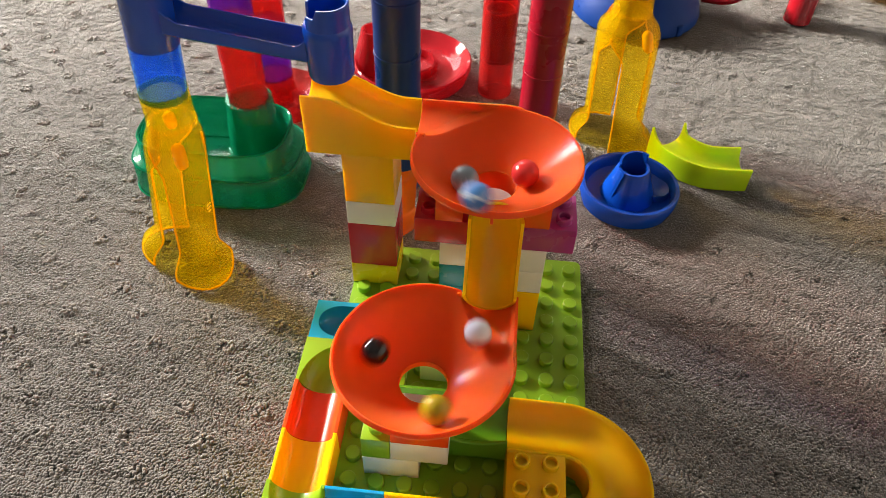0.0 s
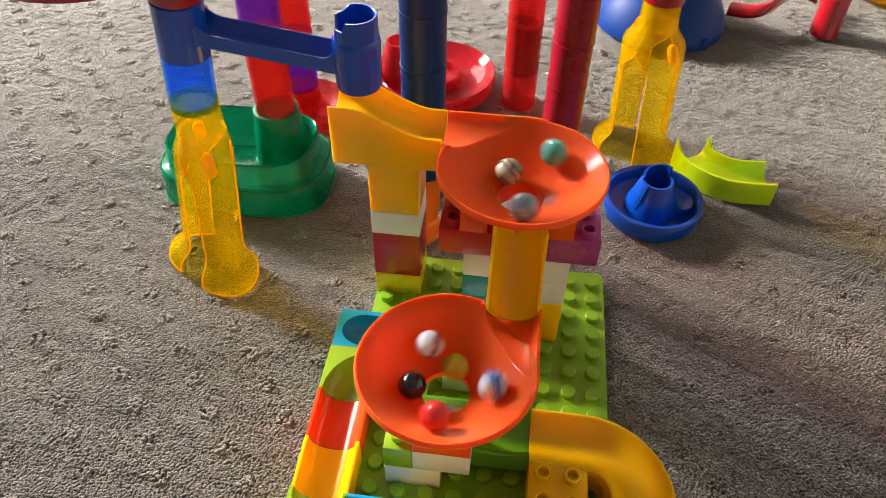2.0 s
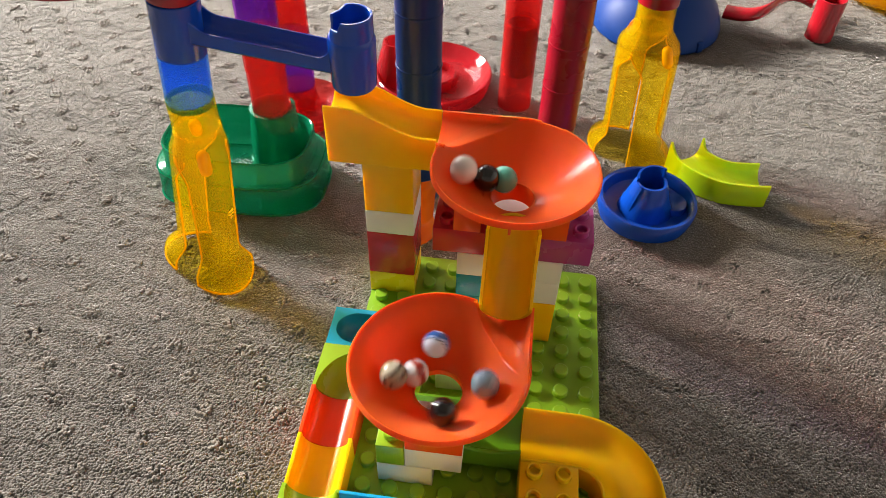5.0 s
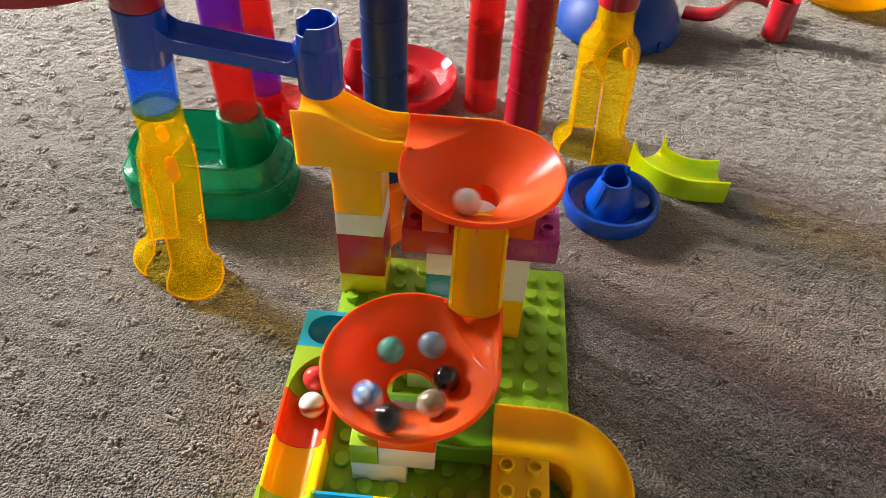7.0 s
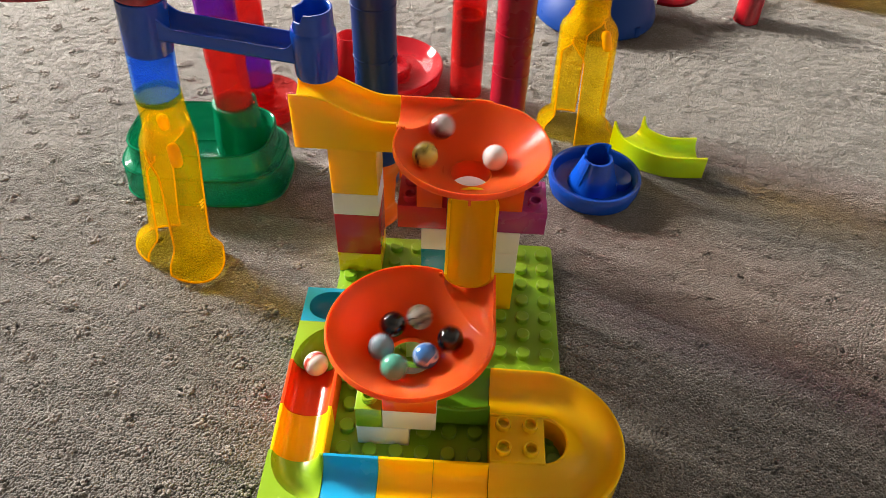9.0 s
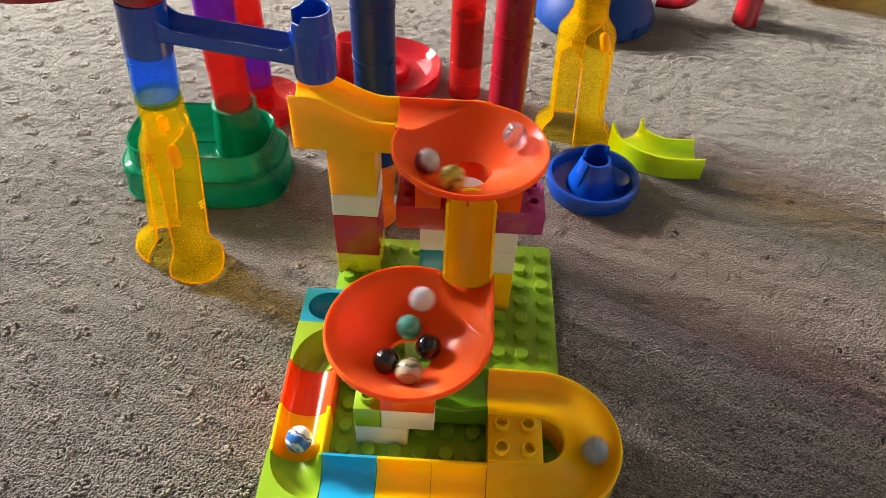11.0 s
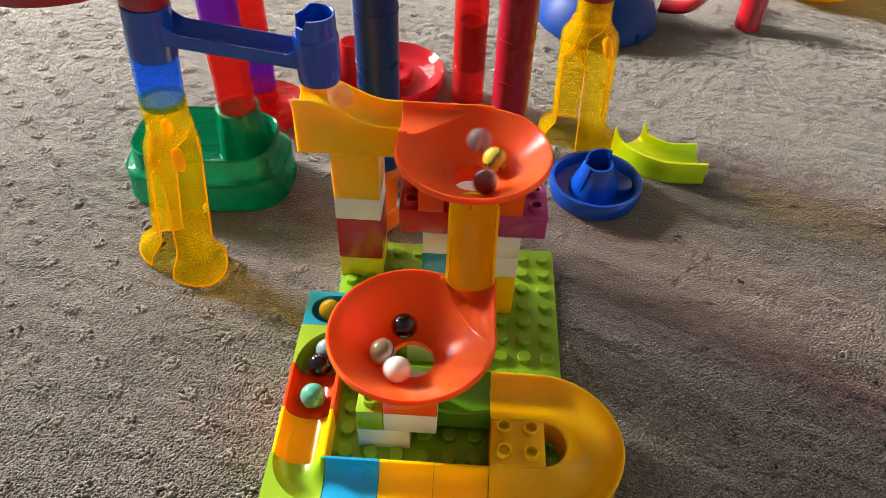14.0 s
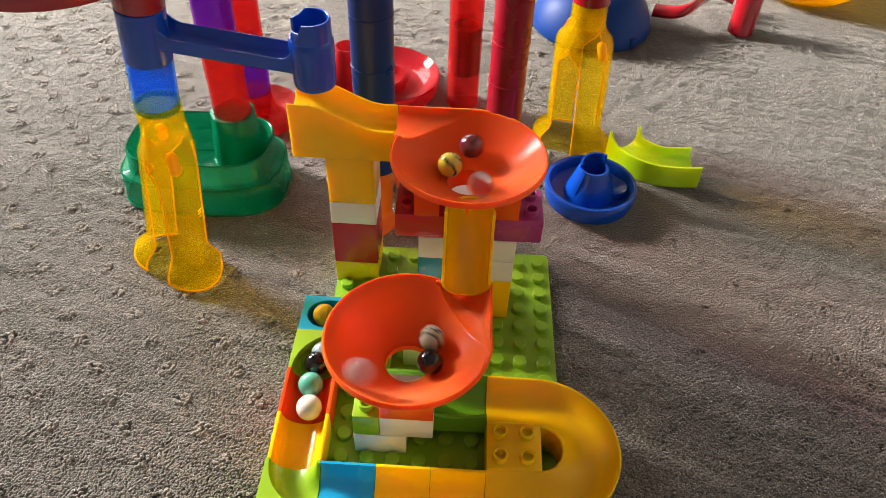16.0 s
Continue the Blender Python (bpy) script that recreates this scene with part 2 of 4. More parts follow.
def trough_section(half, rim, floor_z, base_z, n=14, wall=0.0022):
    """Cross-section (u, z) of a toy track: round groove between two flat rims, flat underneath."""
    inner = half - wall
    pts = [(-half, base_z), (-half, rim - 0.0005), (-half + 0.0005, rim), (-inner - 0.0003, rim)]
    for i in range(n + 1):
        a = math.pi * i / n
        pts.append((-inner * math.cos(a), rim - 0.0003 - (rim - floor_z) * math.sin(a) ** 0.8))
    pts += [(inner + 0.0003, rim), (half - 0.0005, rim), (half, rim - 0.0005), (half, base_z)]
    return pts


# ---- room shell: unseen, added to close the set and bounce fill light ----
def room():
    def slab(name, *b):
        ob = part(name, box(*b, bevel=0), M["wall"])
        tagged(ob, "plain pale painted wall added out of view to bounce light", "wall", kind="structure")
        return ob
    slab("wall_south", -2.1, 2.1, -2.1, -2.0, -0.02, 2.4)
    slab("wall_east", 2.0, 2.1, -2.0, 2.0, -0.02, 2.4)
    # west wall with its window opening
    slab("wall_west", -2.1, -2.0, -2.0, 0.97, -0.02, 2.4)
    slab("wall_west", -2.1, -2.0, 1.47, 2.0, -0.02, 2.4)
    slab("wall_west", -2.1, -2.0, 0.97, 1.47, -0.02, 0.74)
    slab("wall_west", -2.1, -2.0, 0.97, 1.47, 1.3, 2.4)
    # north wall, with an opening made for the added back fill lamp
    slab("wall_north", -2.1, -1.2, 1.5, 1.6, -0.02, 2.4)
    slab("wall_north", -0.4, 2.1, 1.5, 1.6, -0.02, 2.4)
    slab("wall_north", -1.2, -0.4, 1.5, 1.6, -0.02, 0.52)
    slab("wall_north", -1.2, -0.4, 1.5, 1.6, 1.1, 2.4)
    tagged(part("ceiling", box(-2.1, 2.1, -2.1, 2.1, 2.4, 2.5, 0), M["wall"]), "plain white painted ceiling added out of view", "ceiling", kind="structure")


room()


# ---- carpet ----
def value_noise(X, Y, sx, sy, seed):
    """Smooth value noise with cells sx by sy metres, from -0.5 to 0.5."""
    g = np.random.RandomState(seed).rand(257, 257)
    u, v = (X + 3) / sx, (Y + 3) / sy
    i, j = np.floor(u).astype(int), np.floor(v).astype(int)
    fu, fv = u - i, v - j
    fu, fv = fu * fu * (3 - 2 * fu), fv * fv * (3 - 2 * fv)
    i, j = i % 256, j % 256
    return (g[j, i] * (1 - fu) + g[j, i + 1] * fu) * (1 - fv) + (g[j + 1, i] * (1 - fu) + g[j + 1, i + 1] * fu) * fv - 0.5


def pile_height(X, Y):
    """Gentle unevenness of the carpet's pile: dents, and ridges brushed across the room."""
    R, S = X * 0.90 - Y * 0.43, X * 0.43 + Y * 0.90
    clump = 0.42 + 1.1 * np.clip((Y - 0.16) / 0.34, 0, 1)
    brushed = 0.0026 * value_noise(R, S, 0.040, 0.0105, 5) + 0.0012 * value_noise(R + 0.004 * np.sin(S * 90), S, 0.022, 0.0052, 8)
    return 0.0022 * value_noise(X, Y, 0.07, 0.045, 3) + brushed + clump * (0.0016 * value_noise(X, Y, 0.0066, 0.0052, 7) + 0.0013 * value_noise(R, S, 0.0042, 0.0034, 9))


def raw_mesh(name, co, loops, starts, material):
    mesh = bpy.data.meshes.new(name)
    mesh.vertices.add(len(co))
    mesh.vertices.foreach_set("co", co.ravel())
    mesh.loops.add(len(loops))
    mesh.loops.foreach_set("vertex_index", loops)
    mesh.polygons.add(len(starts))
    mesh.polygons.foreach_set("loop_start", starts)
    mesh.update(calc_edges=True)
    mesh.polygons.foreach_set("use_smooth", np.ones(len(starts), bool))
    mesh.materials.append(material)
    return mesh


def carpet():
    def axis(lo, a, b, hi, step, far):
        left = a - (a - lo) * (np.linspace(1, 0, far, endpoint=False) ** 2)
        right = b + (hi - b) * (np.linspace(0, 1, far) ** 2)
        return np.concatenate([left, np.arange(a, b, step), right])
    xs, ys = axis(-2.05, -0.76, 0.60, 2.05, 0.004, 30), axis(-2.05, -0.10, 0.80, 2.05, 0.004, 30)
    X, Y = np.meshgrid(xs, ys)
    inside = (X > -0.77) & (X < 0.62) & (Y > -0.12) & (Y < 0.82)
    Z = np.where(inside, pile_height(X, Y) - 0.0040, pile_height(X, Y) - 0.0010)
    n, mrows = len(xs), len(ys)
    idx = np.arange(n * mrows).reshape(mrows, n)
    quads = np.stack([idx[:-1, :-1], idx[:-1, 1:], idx[1:, 1:], idx[1:, :-1]], -1).reshape(-1)
    co = np.stack([X, Y, Z + G], -1).reshape(-1, 3)
    ob = new("floor", raw_mesh("floor", co, quads, np.arange(0, len(quads), 4), M["carpet"]))
    tagged(ob, "beige grey looped wool carpet with small pinhole clusters", "carpet", kind="structure")

    # tufts, each a little leaning dome
    rng = np.random.RandomState(11)
    p = 0.00168
    gx, gy = np.meshgrid(np.arange(-0.75, 0.60, p), np.arange(-0.075, 0.76, p * 0.87))
    gx = gx + (np.arange(gx.shape[0])[:, None] % 2) * p / 2
    x, y = gx.ravel(), gy.ravel()
    keep = (x > -0.345 - 0.52 * (y + 0.05)) & (x < 0.275 + 0.40 * (y + 0.05))
    x, y = x[keep], y[keep]
    x = x + rng.uniform(-0.3, 0.3, len(x)) * p
    y = y + rng.uniform(-0.3, 0.3, len(y)) * p
    # pinhole clusters on a slanting lattice
    det = 0.0188 * 0.0245 + 0.0300 * 0.0225
    a = ((x + 0.391) * 0.0245 - (y - 0.164) * 0.0300) / det
    c = ((x + 0.391) * 0.0225 + (y - 0.164) * 0.0188) / det
    da, dc = a - np.round(a), c - np.round(c)
    ox, oy = da * 0.0188 + dc * 0.0300, -da * 0.0225 + dc * 0.0245
    tilt = 0.6 * np.sin(np.round(a) * 12.9 + np.round(c) * 78.2)
    pit = (((ox * np.cos(tilt) + oy * np.sin(tilt)) / 0.0056) ** 2 + ((oy * np.cos(tilt) - ox * np.sin(tilt)) / 0.0046) ** 2) < rng.uniform(0.7, 1.25, len(x))
    # Right of x 0.06 pits are shallower and knotless, for the washed-out light there.
    shown = np.where(x > 0.06, 0.32, 0.50)
    gap = pit & (rng.rand(len(x)) < shown)
    lump = pit & ~gap & (x < 0.06)
    size = rng.uniform(0.85, 1.15, len(x)) * np.where(lump, 1.2, 1.0) * np.where(gap, 0.8, 1.0)
    z = pile_height(x, y) - 0.0022 + rng.uniform(-0.0003, 0.0003, len(x)) - np.where(gap, np.where(x > 0.06, 0.0022, 0.0038), 0.0) + np.where(lump, 0.0010, 0.0)
    high = 0.00125 * rng.uniform(0.8, 1.2, len(x)) * np.where(lump, 1.45, 1.0)
    lx, ly = rng.uniform(-0.0006, 0.0006, len(x)), rng.uniform(-0.0006, 0.0006, len(x)) - 0.0002
    spin = rng.uniform(0, 6.28, len(x))

    def tufts(pick, rings, name, label, yarn):
        px, py, pz, ps, ph = x[pick], y[pick], z[pick], size[pick] * 0.00106, high[pick]
        m, k = len(px), 5
        cols = []
        for radius, lift in rings:
            for q in range(k):
                an = spin[pick] + 2 * math.pi * q / k
                cols.append(np.stack([px + ps * radius * np.cos(an) + lx[pick] * lift, py + ps * radius * np.sin(an) + ly[pick] * lift, pz + ph * lift], -1))
        cols.append(np.stack([px + lx[pick], py + ly[pick], pz + ph], -1))
        co = np.stack(cols, 1)
        co[..., 2] += G
        per = co.shape[1]
        face, sizes = [], []
        for r in range(len(rings) - 1):
            for q in range(k):
                face += [r * k + q, r * k + (q + 1) % k, (r + 1) * k + (q + 1) % k, (r + 1) * k + q]
                sizes.append(4)
        for q in range(k):
            face += [(len(rings) - 1) * k + q, (len(rings) - 1) * k + (q + 1) % k, per - 1]
            sizes.append(3)
        loops = (np.array(face)[None, :] + (np.arange(m) * per)[:, None]).ravel()
        one = np.concatenate([[0], np.cumsum(sizes)[:-1]])
        starts = (one[None, :] + (np.arange(m) * len(face))[:, None]).ravel()
        pile = new(name, raw_mesh(name, co.reshape(-1, 3), loops, starts, M[yarn]))
        pile.parent = ob
        tagged(pile, label, kind="stuff")

    near = y < 0.30
    tufts(near & ~lump, ((1.0, 0.0), (0.82, 0.68)), "pile", "beige grey wool tufts", "tuft")
    tufts(~near & ~lump, ((0.95, 0.3),), "pile", "beige grey wool tufts", "tuft")
    tufts(lump, ((1.0, 0.0), (0.82, 0.68)), "knots", "looped wool knots tinted paler for the light they catch", "lit_knot")


carpet()


# ---- baseplate and bricks ----
def stud_bm(hollow=False, r=0.0047, h=0.0044):
    if hollow:
        return lathe([(r - 0.0016, 0.0008), (r - 0.0016, h - 0.0004), (r - 0.0012, h), (r - 0.0005, h), (r, h - 0.0005), (r, 0), (0.0002, 0), (0.0002, 0.0008)], seg=24, closed=True)
    return lathe([(r, 0), (r, h - 0.0006), (r - 0.0006, h)], seg=24)


def mesh_of(name, bm, material):
    ob = part(name, bm, material)
    mesh = ob.data
    bpy.data.objects.remove(ob)
    return mesh


STUD = {}


def stud_mesh(colour, hollow):
    if (colour, hollow) not in STUD:
        STUD[colour, hollow] = mesh_of("stud", stud_bm(hollow), M[colour])
    return STUD[colour, hollow]


def brick(name, colour, x0, nx, y0, ny, z0, nz, label, studs=(), hollow=False):
    """A building brick nx by ny studs and nz bricks high; studs lists the (i, j) that show."""
    ob = thing(name, label, "toy brick", "stacked building bricks", (x0, y0, z0))
    g = 0.00015
    part("body", box(g, nx * P - g, g, ny * P - g, 0.0001, nz * B - 0.0001, 0.0006), M[colour], ob)
    for i, j in studs:
        s = part("stud", stud_mesh(colour, hollow), M[colour], ob)
        s.location = ((i + 0.5) * P, (j + 0.5) * P, nz * B - 0.0001)
    return ob


def baseplate():
    ob = thing("baseplate", "lime green studded building baseplate lying on the carpet", "baseplate")
    bm = bmesh.new()
    x0, x1, y0, y1, r = -0.1125, 0.049, -0.05, 0.2025, 0.004
    ring = []
    for cx, cy, a0 in ((x1 - r, y1 - r, 0), (x0 + r, y1 - r, 90), (x0 + r, y0 + r, 180), (x1 - r, y0 + r, 270)):
        ring += [(cx + r * math.cos(radians(a0 + k * 15)), cy + r * math.sin(radians(a0 + k * 15))) for k in range(7)]
    add_sweep(bm, [[(x, y, z) for x, y in ring] for z in (G - 0.002, -0.0006)] + [[(x * 0.998 - 0.0001, y * 0.998 + 0.0001, 0) for x, y in ring]])
    part("slab", bm, M["plate"], ob)
    for i in range(10):
        for j in range(15):
            x, y = -0.1125 + (i + 0.5) * P + 0.0005, 0.1905 - j * P
            s = part("stud", stud_mesh("plate", False), M["plate"], ob)
            s.location = (x, y, -0.0001)


baseplate()
YC, YS, YL = 0.164, 0.1345, 0.020   # fronts of the tall column, the funnel stack and the low stack
brick("toy_brick", "lemon", -0.113, 2, YC, 2, 0, 1, "lemon yellow brick at the foot of the tall column")
brick("tall_toy_brick", "red", -0.113, 2, YC, 2, B, 2, "crimson red double height brick in the tall column")
brick("toy_brick", "white", -0.113, 2, YC, 2, 3 * B, 1, "white brick in the tall column")
brick("tall_toy_brick", "yellow", -0.113, 2, YC, 2, 4 * B, 2, "amber yellow double height brick under the slide")
# stack that carries the upper funnel
brick("toy_brick", "teal", -0.0495, 2, YS, 2, 0, 2, "teal blue tall brick low in the funnel stack")
brick("toy_brick", "teal", -0.0495, 2, YS, 2, 2 * B, 1, "teal blue brick in the funnel stack")
brick("toy_brick", "white", -0.0495, 2, YS, 2, 3 * B, 1, "white brick in the funnel stack")
brick("tall_toy_brick", "yellow", -0.0165, 2, YS, 2, 0, 2, "amber yellow double height brick in the funnel stack")
brick("toy_brick", "white", -0.0165, 2, YS, 2, 2 * B, 1, "white brick in the funnel stack")
brick("toy_brick", "white", -0.0165, 2, YS, 2, 3 * B, 1, "white brick in the funnel stack")
brick("toy_brick", "red", -0.065, 2, YS, 2, 4 * B, 1, "crimson red brick with hollow studs under the funnel", [(0, 0), (0, 1)], True)
brick("toy_brick", "purple", -0.001, 2, YS, 2, 4 * B, 1, "magenta purple brick with hollow studs under the funnel", [(1, 0), (1, 1)], True)
brick("toy_brick", "white", -0.0328, 2, YS + 0.0075, 2, 4 * B, 1, "white brick seen through the hole of the upper funnel")
# stack that carries the lower funnel
brick("toy_brick", "white", -0.080, 2, YL, 2, 0, 1, "white brick on the baseplate under the lower funnel")
brick("toy_brick", "white", -0.064, 2, YL, 2, B, 1, "white brick under the lower funnel")
brick("toy_brick", "green", -0.080, 1, YL, 2, B, 1, "lime green brick with a hollow stud", [(0, 0)], True)


brick("toy_brick", "white", -0.056, 2, 0.0870, 2, 0, 1, "white brick on the baseplate behind the catching channel")


# ---- funnels ----
LOW = dict(x=-0.0498, y=0.0559, rim=0.072, hole=0.0445, R=0.048, rh=0.0138, inlet=0.0115)
UP = dict(x=-0.0195, y=0.1467, rim=0.138, hole=0.1155, R=0.0463, rh=0.0128, inlet=0.0066)
CURVE = 1.38


def bowl(f, r):
    """Height of the bowl's inner surface at the radius r."""
    return f["hole"] + (f["rim"] - f["hole"]) * (max(0.0, r - f["rh"]) / (f["R"] - f["rh"])) ** CURVE


def funnel(name, f, way, reach, label, deep=0.004):
    """A round bowl with a hole and a tangent inlet channel in the direction way (degrees), on its clockwise side."""
    ob = thing(name, label, "toy funnel", "marble funnels")
    seg, wall, W, R = 240, 0.0020, 2 * P, f["R"]
    d = Vector((math.cos(radians(way)), math.sin(radians(way))))
    side = Vector((math.cos(radians(way - 90)), math.sin(radians(way - 90))))

    def pipe(u, lat):
        """Height of the inlet's groove u metres out and lat metres aside of the axis."""
        c = (lat - (R - W / 2)) / (W / 2 - 0.0006)
        if u < -0.026 or abs(c) >= 1:
            return f["rim"] + 0.001
        k = min(1.0, (u + 0.026) / 0.044)
        depth = f["inlet"] * k * k * (3 - 2 * k)
        return f["rim"] + 0.0003 - depth * (1 - abs(c) ** 2.1) ** 0.5

    radii = [f["rh"] + (R - f["rh"]) * k / 46 for k in range(47)]
    inner = [(r, bowl(f, r)) for r in radii]
    top = [(R + 0.0004, f["rim"] + 0.0006), (R + 0.0012, f["rim"] + 0.0008), (R + 0.0022, f["rim"] + 0.0001), (R + 0.0023, f["rim"] - 0.0028), (R + 0.0007, f["rim"] - 0.0034)]
    under = [(r, z - wall) for r, z in reversed(inner)]
    full = inner + top + under
    bm = bmesh.new()
    vs = []
    for i in range(seg):
        a = 2 * math.pi * i / seg
        q = Vector((math.cos(a), math.sin(a)))
        ring = []
        for k, (r, z) in enumerate(full):
            p = q * r
            low = 0.0 if k < len(inner) else (0.0002 if k < len(inner) + 2 else wall)
            ring.append(bm.verts.new((f["x"] + p.x, f["y"] + p.y, min(z, pipe(p.dot(d), p.dot(side)) - low))))
        vs.append(ring)
    m = len(full)
    for i in range(seg):
        j = (i + 1) % seg
        for k in range(m):
            k2 = (k + 1) % m
            bm.faces.new((vs[i][k], vs[j][k], vs[j][k2], vs[i][k2]))
    part("bowl", bm, M["funnel"], ob)
    # the inlet outside the bowl
    n, secs, rows = 24, 12, []
    for s in range(secs + 1):
        over, below = [], []
        for k in range(n + 1):
            lat = R - W + W * k / n
            u0 = math.sqrt(max(0.0, R * R - lat * lat)) - 0.0015
            u = u0 + (reach - u0) * s / secs
            z = pipe(u, lat)
            if 0 < k < n:
                z = min(z, f["rim"] + 0.0003)
            q = d * u + side * lat
            over.append((f["x"] + q.x, f["y"] + q.y, min(z, f["rim"] + 0.0007) - 0.00005))
            lat2 = R - W / 2 + (lat - R + W / 2) * 1.13
            q = d * u + side * lat2
            below.append((f["x"] + q.x, f["y"] + q.y, (z - wall) if 2 < k < n - 2 else f["rim"] - 0.0065))
        q0, q1 = over[0], over[-1]
        out0 = Vector(q0[:2]) - Vector((side.x, side.y)) * 0.0016
        out1 = Vector(q1[:2]) + Vector((side.x, side.y)) * 0.0016
        rows.append(over + [(out1.x, out1.y, q1[2] - 0.0003)] + list(reversed(below)) + [(out0.x, out0.y, q0[2] - 0.0003)])
    part("inlet", sweep(rows), M["funnel"], ob)
    part("collar", lathe([(f["rh"] - 0.0001, f["hole"] - deep), (f["rh"] - 0.0001, f["hole"] + 0.0002), (f["rh"] + 0.0016, f["hole"] + 0.0001), (f["rh"] + 0.0018, f["hole"] - deep)], f["x"], f["y"], 48, True), M["funnel"], ob)
    return ob


# The upper collar is lengthened to shade and tint the white brick below.
upper = funnel("marble_funnel", UP, 180, 0.0474, "orange plastic funnel bowl on the tall stack", 0.013)
for a, b in ((-0.0525, -0.0362), (-0.0022, 0.0145)):
    part("foot", box(a, b, YS - 0.0005, YS + 0.031, 5 * B, 6.1 * B, 0.0006), M["coral"], upper)
part("rim_tab", box(-0.0205, -0.0190, UP["y"] - UP["R"] - 0.0018, UP["y"] - UP["R"] + 0.002, UP["rim"] - 0.0075, UP["rim"] - 0.002, 0.0003), M["funnel"], upper)
lower = funnel("marble_funnel", LOW, 90, 0.045, "orange plastic funnel bowl on the low stack")
part("foot", box(-0.0635, -0.0322, YL - 0.0003, YL + 0.005, 2 * B, 0.0530, 0.0006), M["coral"], lower)


# ---- slide into the upper funnel, chute below it ----
def slide():
    ob = thing("marble_slide", "amber yellow curved slide piece on the tall column", "toy slide", "marble run pieces")
    x0, x1, y0, y1, z0 = -0.1335, -0.0675, YC - 0.0003, YC + 2 * P, 6 * B
    n = 22
    xs = [x0 + (x1 - x0) * k / n for k in range(n + 1)]
    def top_z(x):
        k = min(1, max(0, (x - x0 - 0.010) / 0.048))
        k = k * k * (3 - 2 * k)
        return 0.1545 - 0.0165 * k
    rows = []
    for x in xs:
        t = top_z(x)
        sec = [(x, y0, z0), (x, y0, t - 0.0004), (x, y0 + 0.0005, t), (x, y0 + 0.0016, t)]
        for k in range(11):
            a = math.pi * k / 10
            y = (y0 + y1) / 2 - ((y1 - y0) / 2 - 0.002) * math.cos(a)
            sec.append((x, y, t - 0.0003 - 0.0115 * math.sin(a) ** 0.7))
        sec += [(x, y1 - 0.0016, t), (x, y1 - 0.0005, t), (x, y1, t - 0.0004), (x, y1, z0)]
        rows.append(sec)
    part("body", sweep(rows), M["yellow"], ob)


slide()


def chute():
    ob = thing("marble_chute", "amber yellow steep half pipe chute between the funnels", "toy slide", "marble run pieces")
    rows, n, half = [], 16, 0.0154
    for k in range(15):
        u = k / 14
        a = radians(82) * u
        y = 0.1285 - 0.0350 * (1 - math.cos(a))
        z = 0.1180 - 0.0555 * math.sin(a)
        sec = []
        t = Vector((0, -0.0350 * math.sin(a), -0.0555 * math.cos(a))).normalized()
        nrm = Vector((0, t.z, -t.y))       # towards the open front
        for r_, rng in ((half - 0.0018, range(n + 1)), (half, range(n, -1, -1))):
            for i in rng:
                b = math.pi * i / n
                off = -r_ * math.sin(b) * 1.05 + 0.0142
                c = Vector((-0.0170 - r_ * math.cos(b), y, z)) + nrm * off
                sec.append(tuple(c))
        rows.append(sec)
    part("body", sweep(rows), M["yellow"], ob)


chute()


# ---- track pieces along the baseplate ----
RIM, BED = 0.0225, 0.0095


def straight(colour, x0, y0, along, label, length=2 * P, rim0=RIM, rim1=RIM, bed=BED):
    ob = thing("marble_track", label, "toy track", "track pieces")
    rows = []
    for k in (0.00015, length - 0.00015):
        rim = rim0 + (rim1 - rim0) * k / length
        sec = []
        for u, z in trough_section(P - 0.0001, rim, bed + rim - RIM, 0.0003):
            sec.append((x0 + P + u, y0 + k, z) if along == "y" else (x0 + k, y0 + P + u, z))
        rows.append(sec)
    part("body", sweep(rows), M[colour], ob)
    return ob


straight("blue", -0.096, -0.032, "x", "sky blue straight track piece beside the baseplate front")
straight("yellow", -0.064, -0.032, "x", "amber yellow straight track piece")
straight("yellow", -0.032, -0.032, "x", "amber yellow straight track piece")
straight("yellow", -0.128, 0.0, "y", "amber yellow straight track piece in the side lane", rim0=0.0195, rim1=0.0215)
straight("coral", -0.128, 0.032, "y", "coral red straight track piece in the side lane", rim0=0.0215, rim1=0.0232)


def quarter(colour, x0, y0, cx, cy, label):
    """Solid square block with a quarter-round groove about the corner (cx, cy)."""
    ob = thing("marble_track", label, "toy track", "track pieces")
    g, L = 0.00015, 2 * P
    bm = bmesh.new()
    def height(x, y):
        r = math.hypot(x - cx, y - cy)
        c = (r - P) / (P - 0.0022)
        if abs(c) >= 1:
            return RIM
        return RIM - (RIM - BED) * (1 - c * c) ** 0.62
    m = 150
    vs = [[bm.verts.new((x0 + g + (L - 2 * g) * i / m, y0 + g + (L - 2 * g) * j / m, height(x0 + L * i / m, y0 + L * j / m))) for j in range(m + 1)] for i in range(m + 1)]
    for i in range(m):
        for j in range(m):
            bm.faces.new((vs[i][j], vs[i + 1][j], vs[i + 1][j + 1], vs[i][j + 1]))
    border = [vs[i][0] for i in range(m)] + [vs[m][j] for j in range(m)] + [vs[i][m] for i in range(m, 0, -1)] + [vs[0][j] for j in range(m, 0, -1)]
    low = [bm.verts.new((v.co.x, v.co.y, 0.0003)) for v in border]
    for i in range(len(border)):
        j = (i + 1) % len(border)
        bm.faces.new((border[i], border[j], low[j], low[i]))
    bm.faces.new(low)
    part("body", bm, M[colour], ob)


quarter("green", -0.128, -0.032, -0.096, 0.0, "lime green corner track piece")
quarter("green", -0.128, 0.064, -0.096, 0.064, "lime green corner track piece that turns under the funnel")


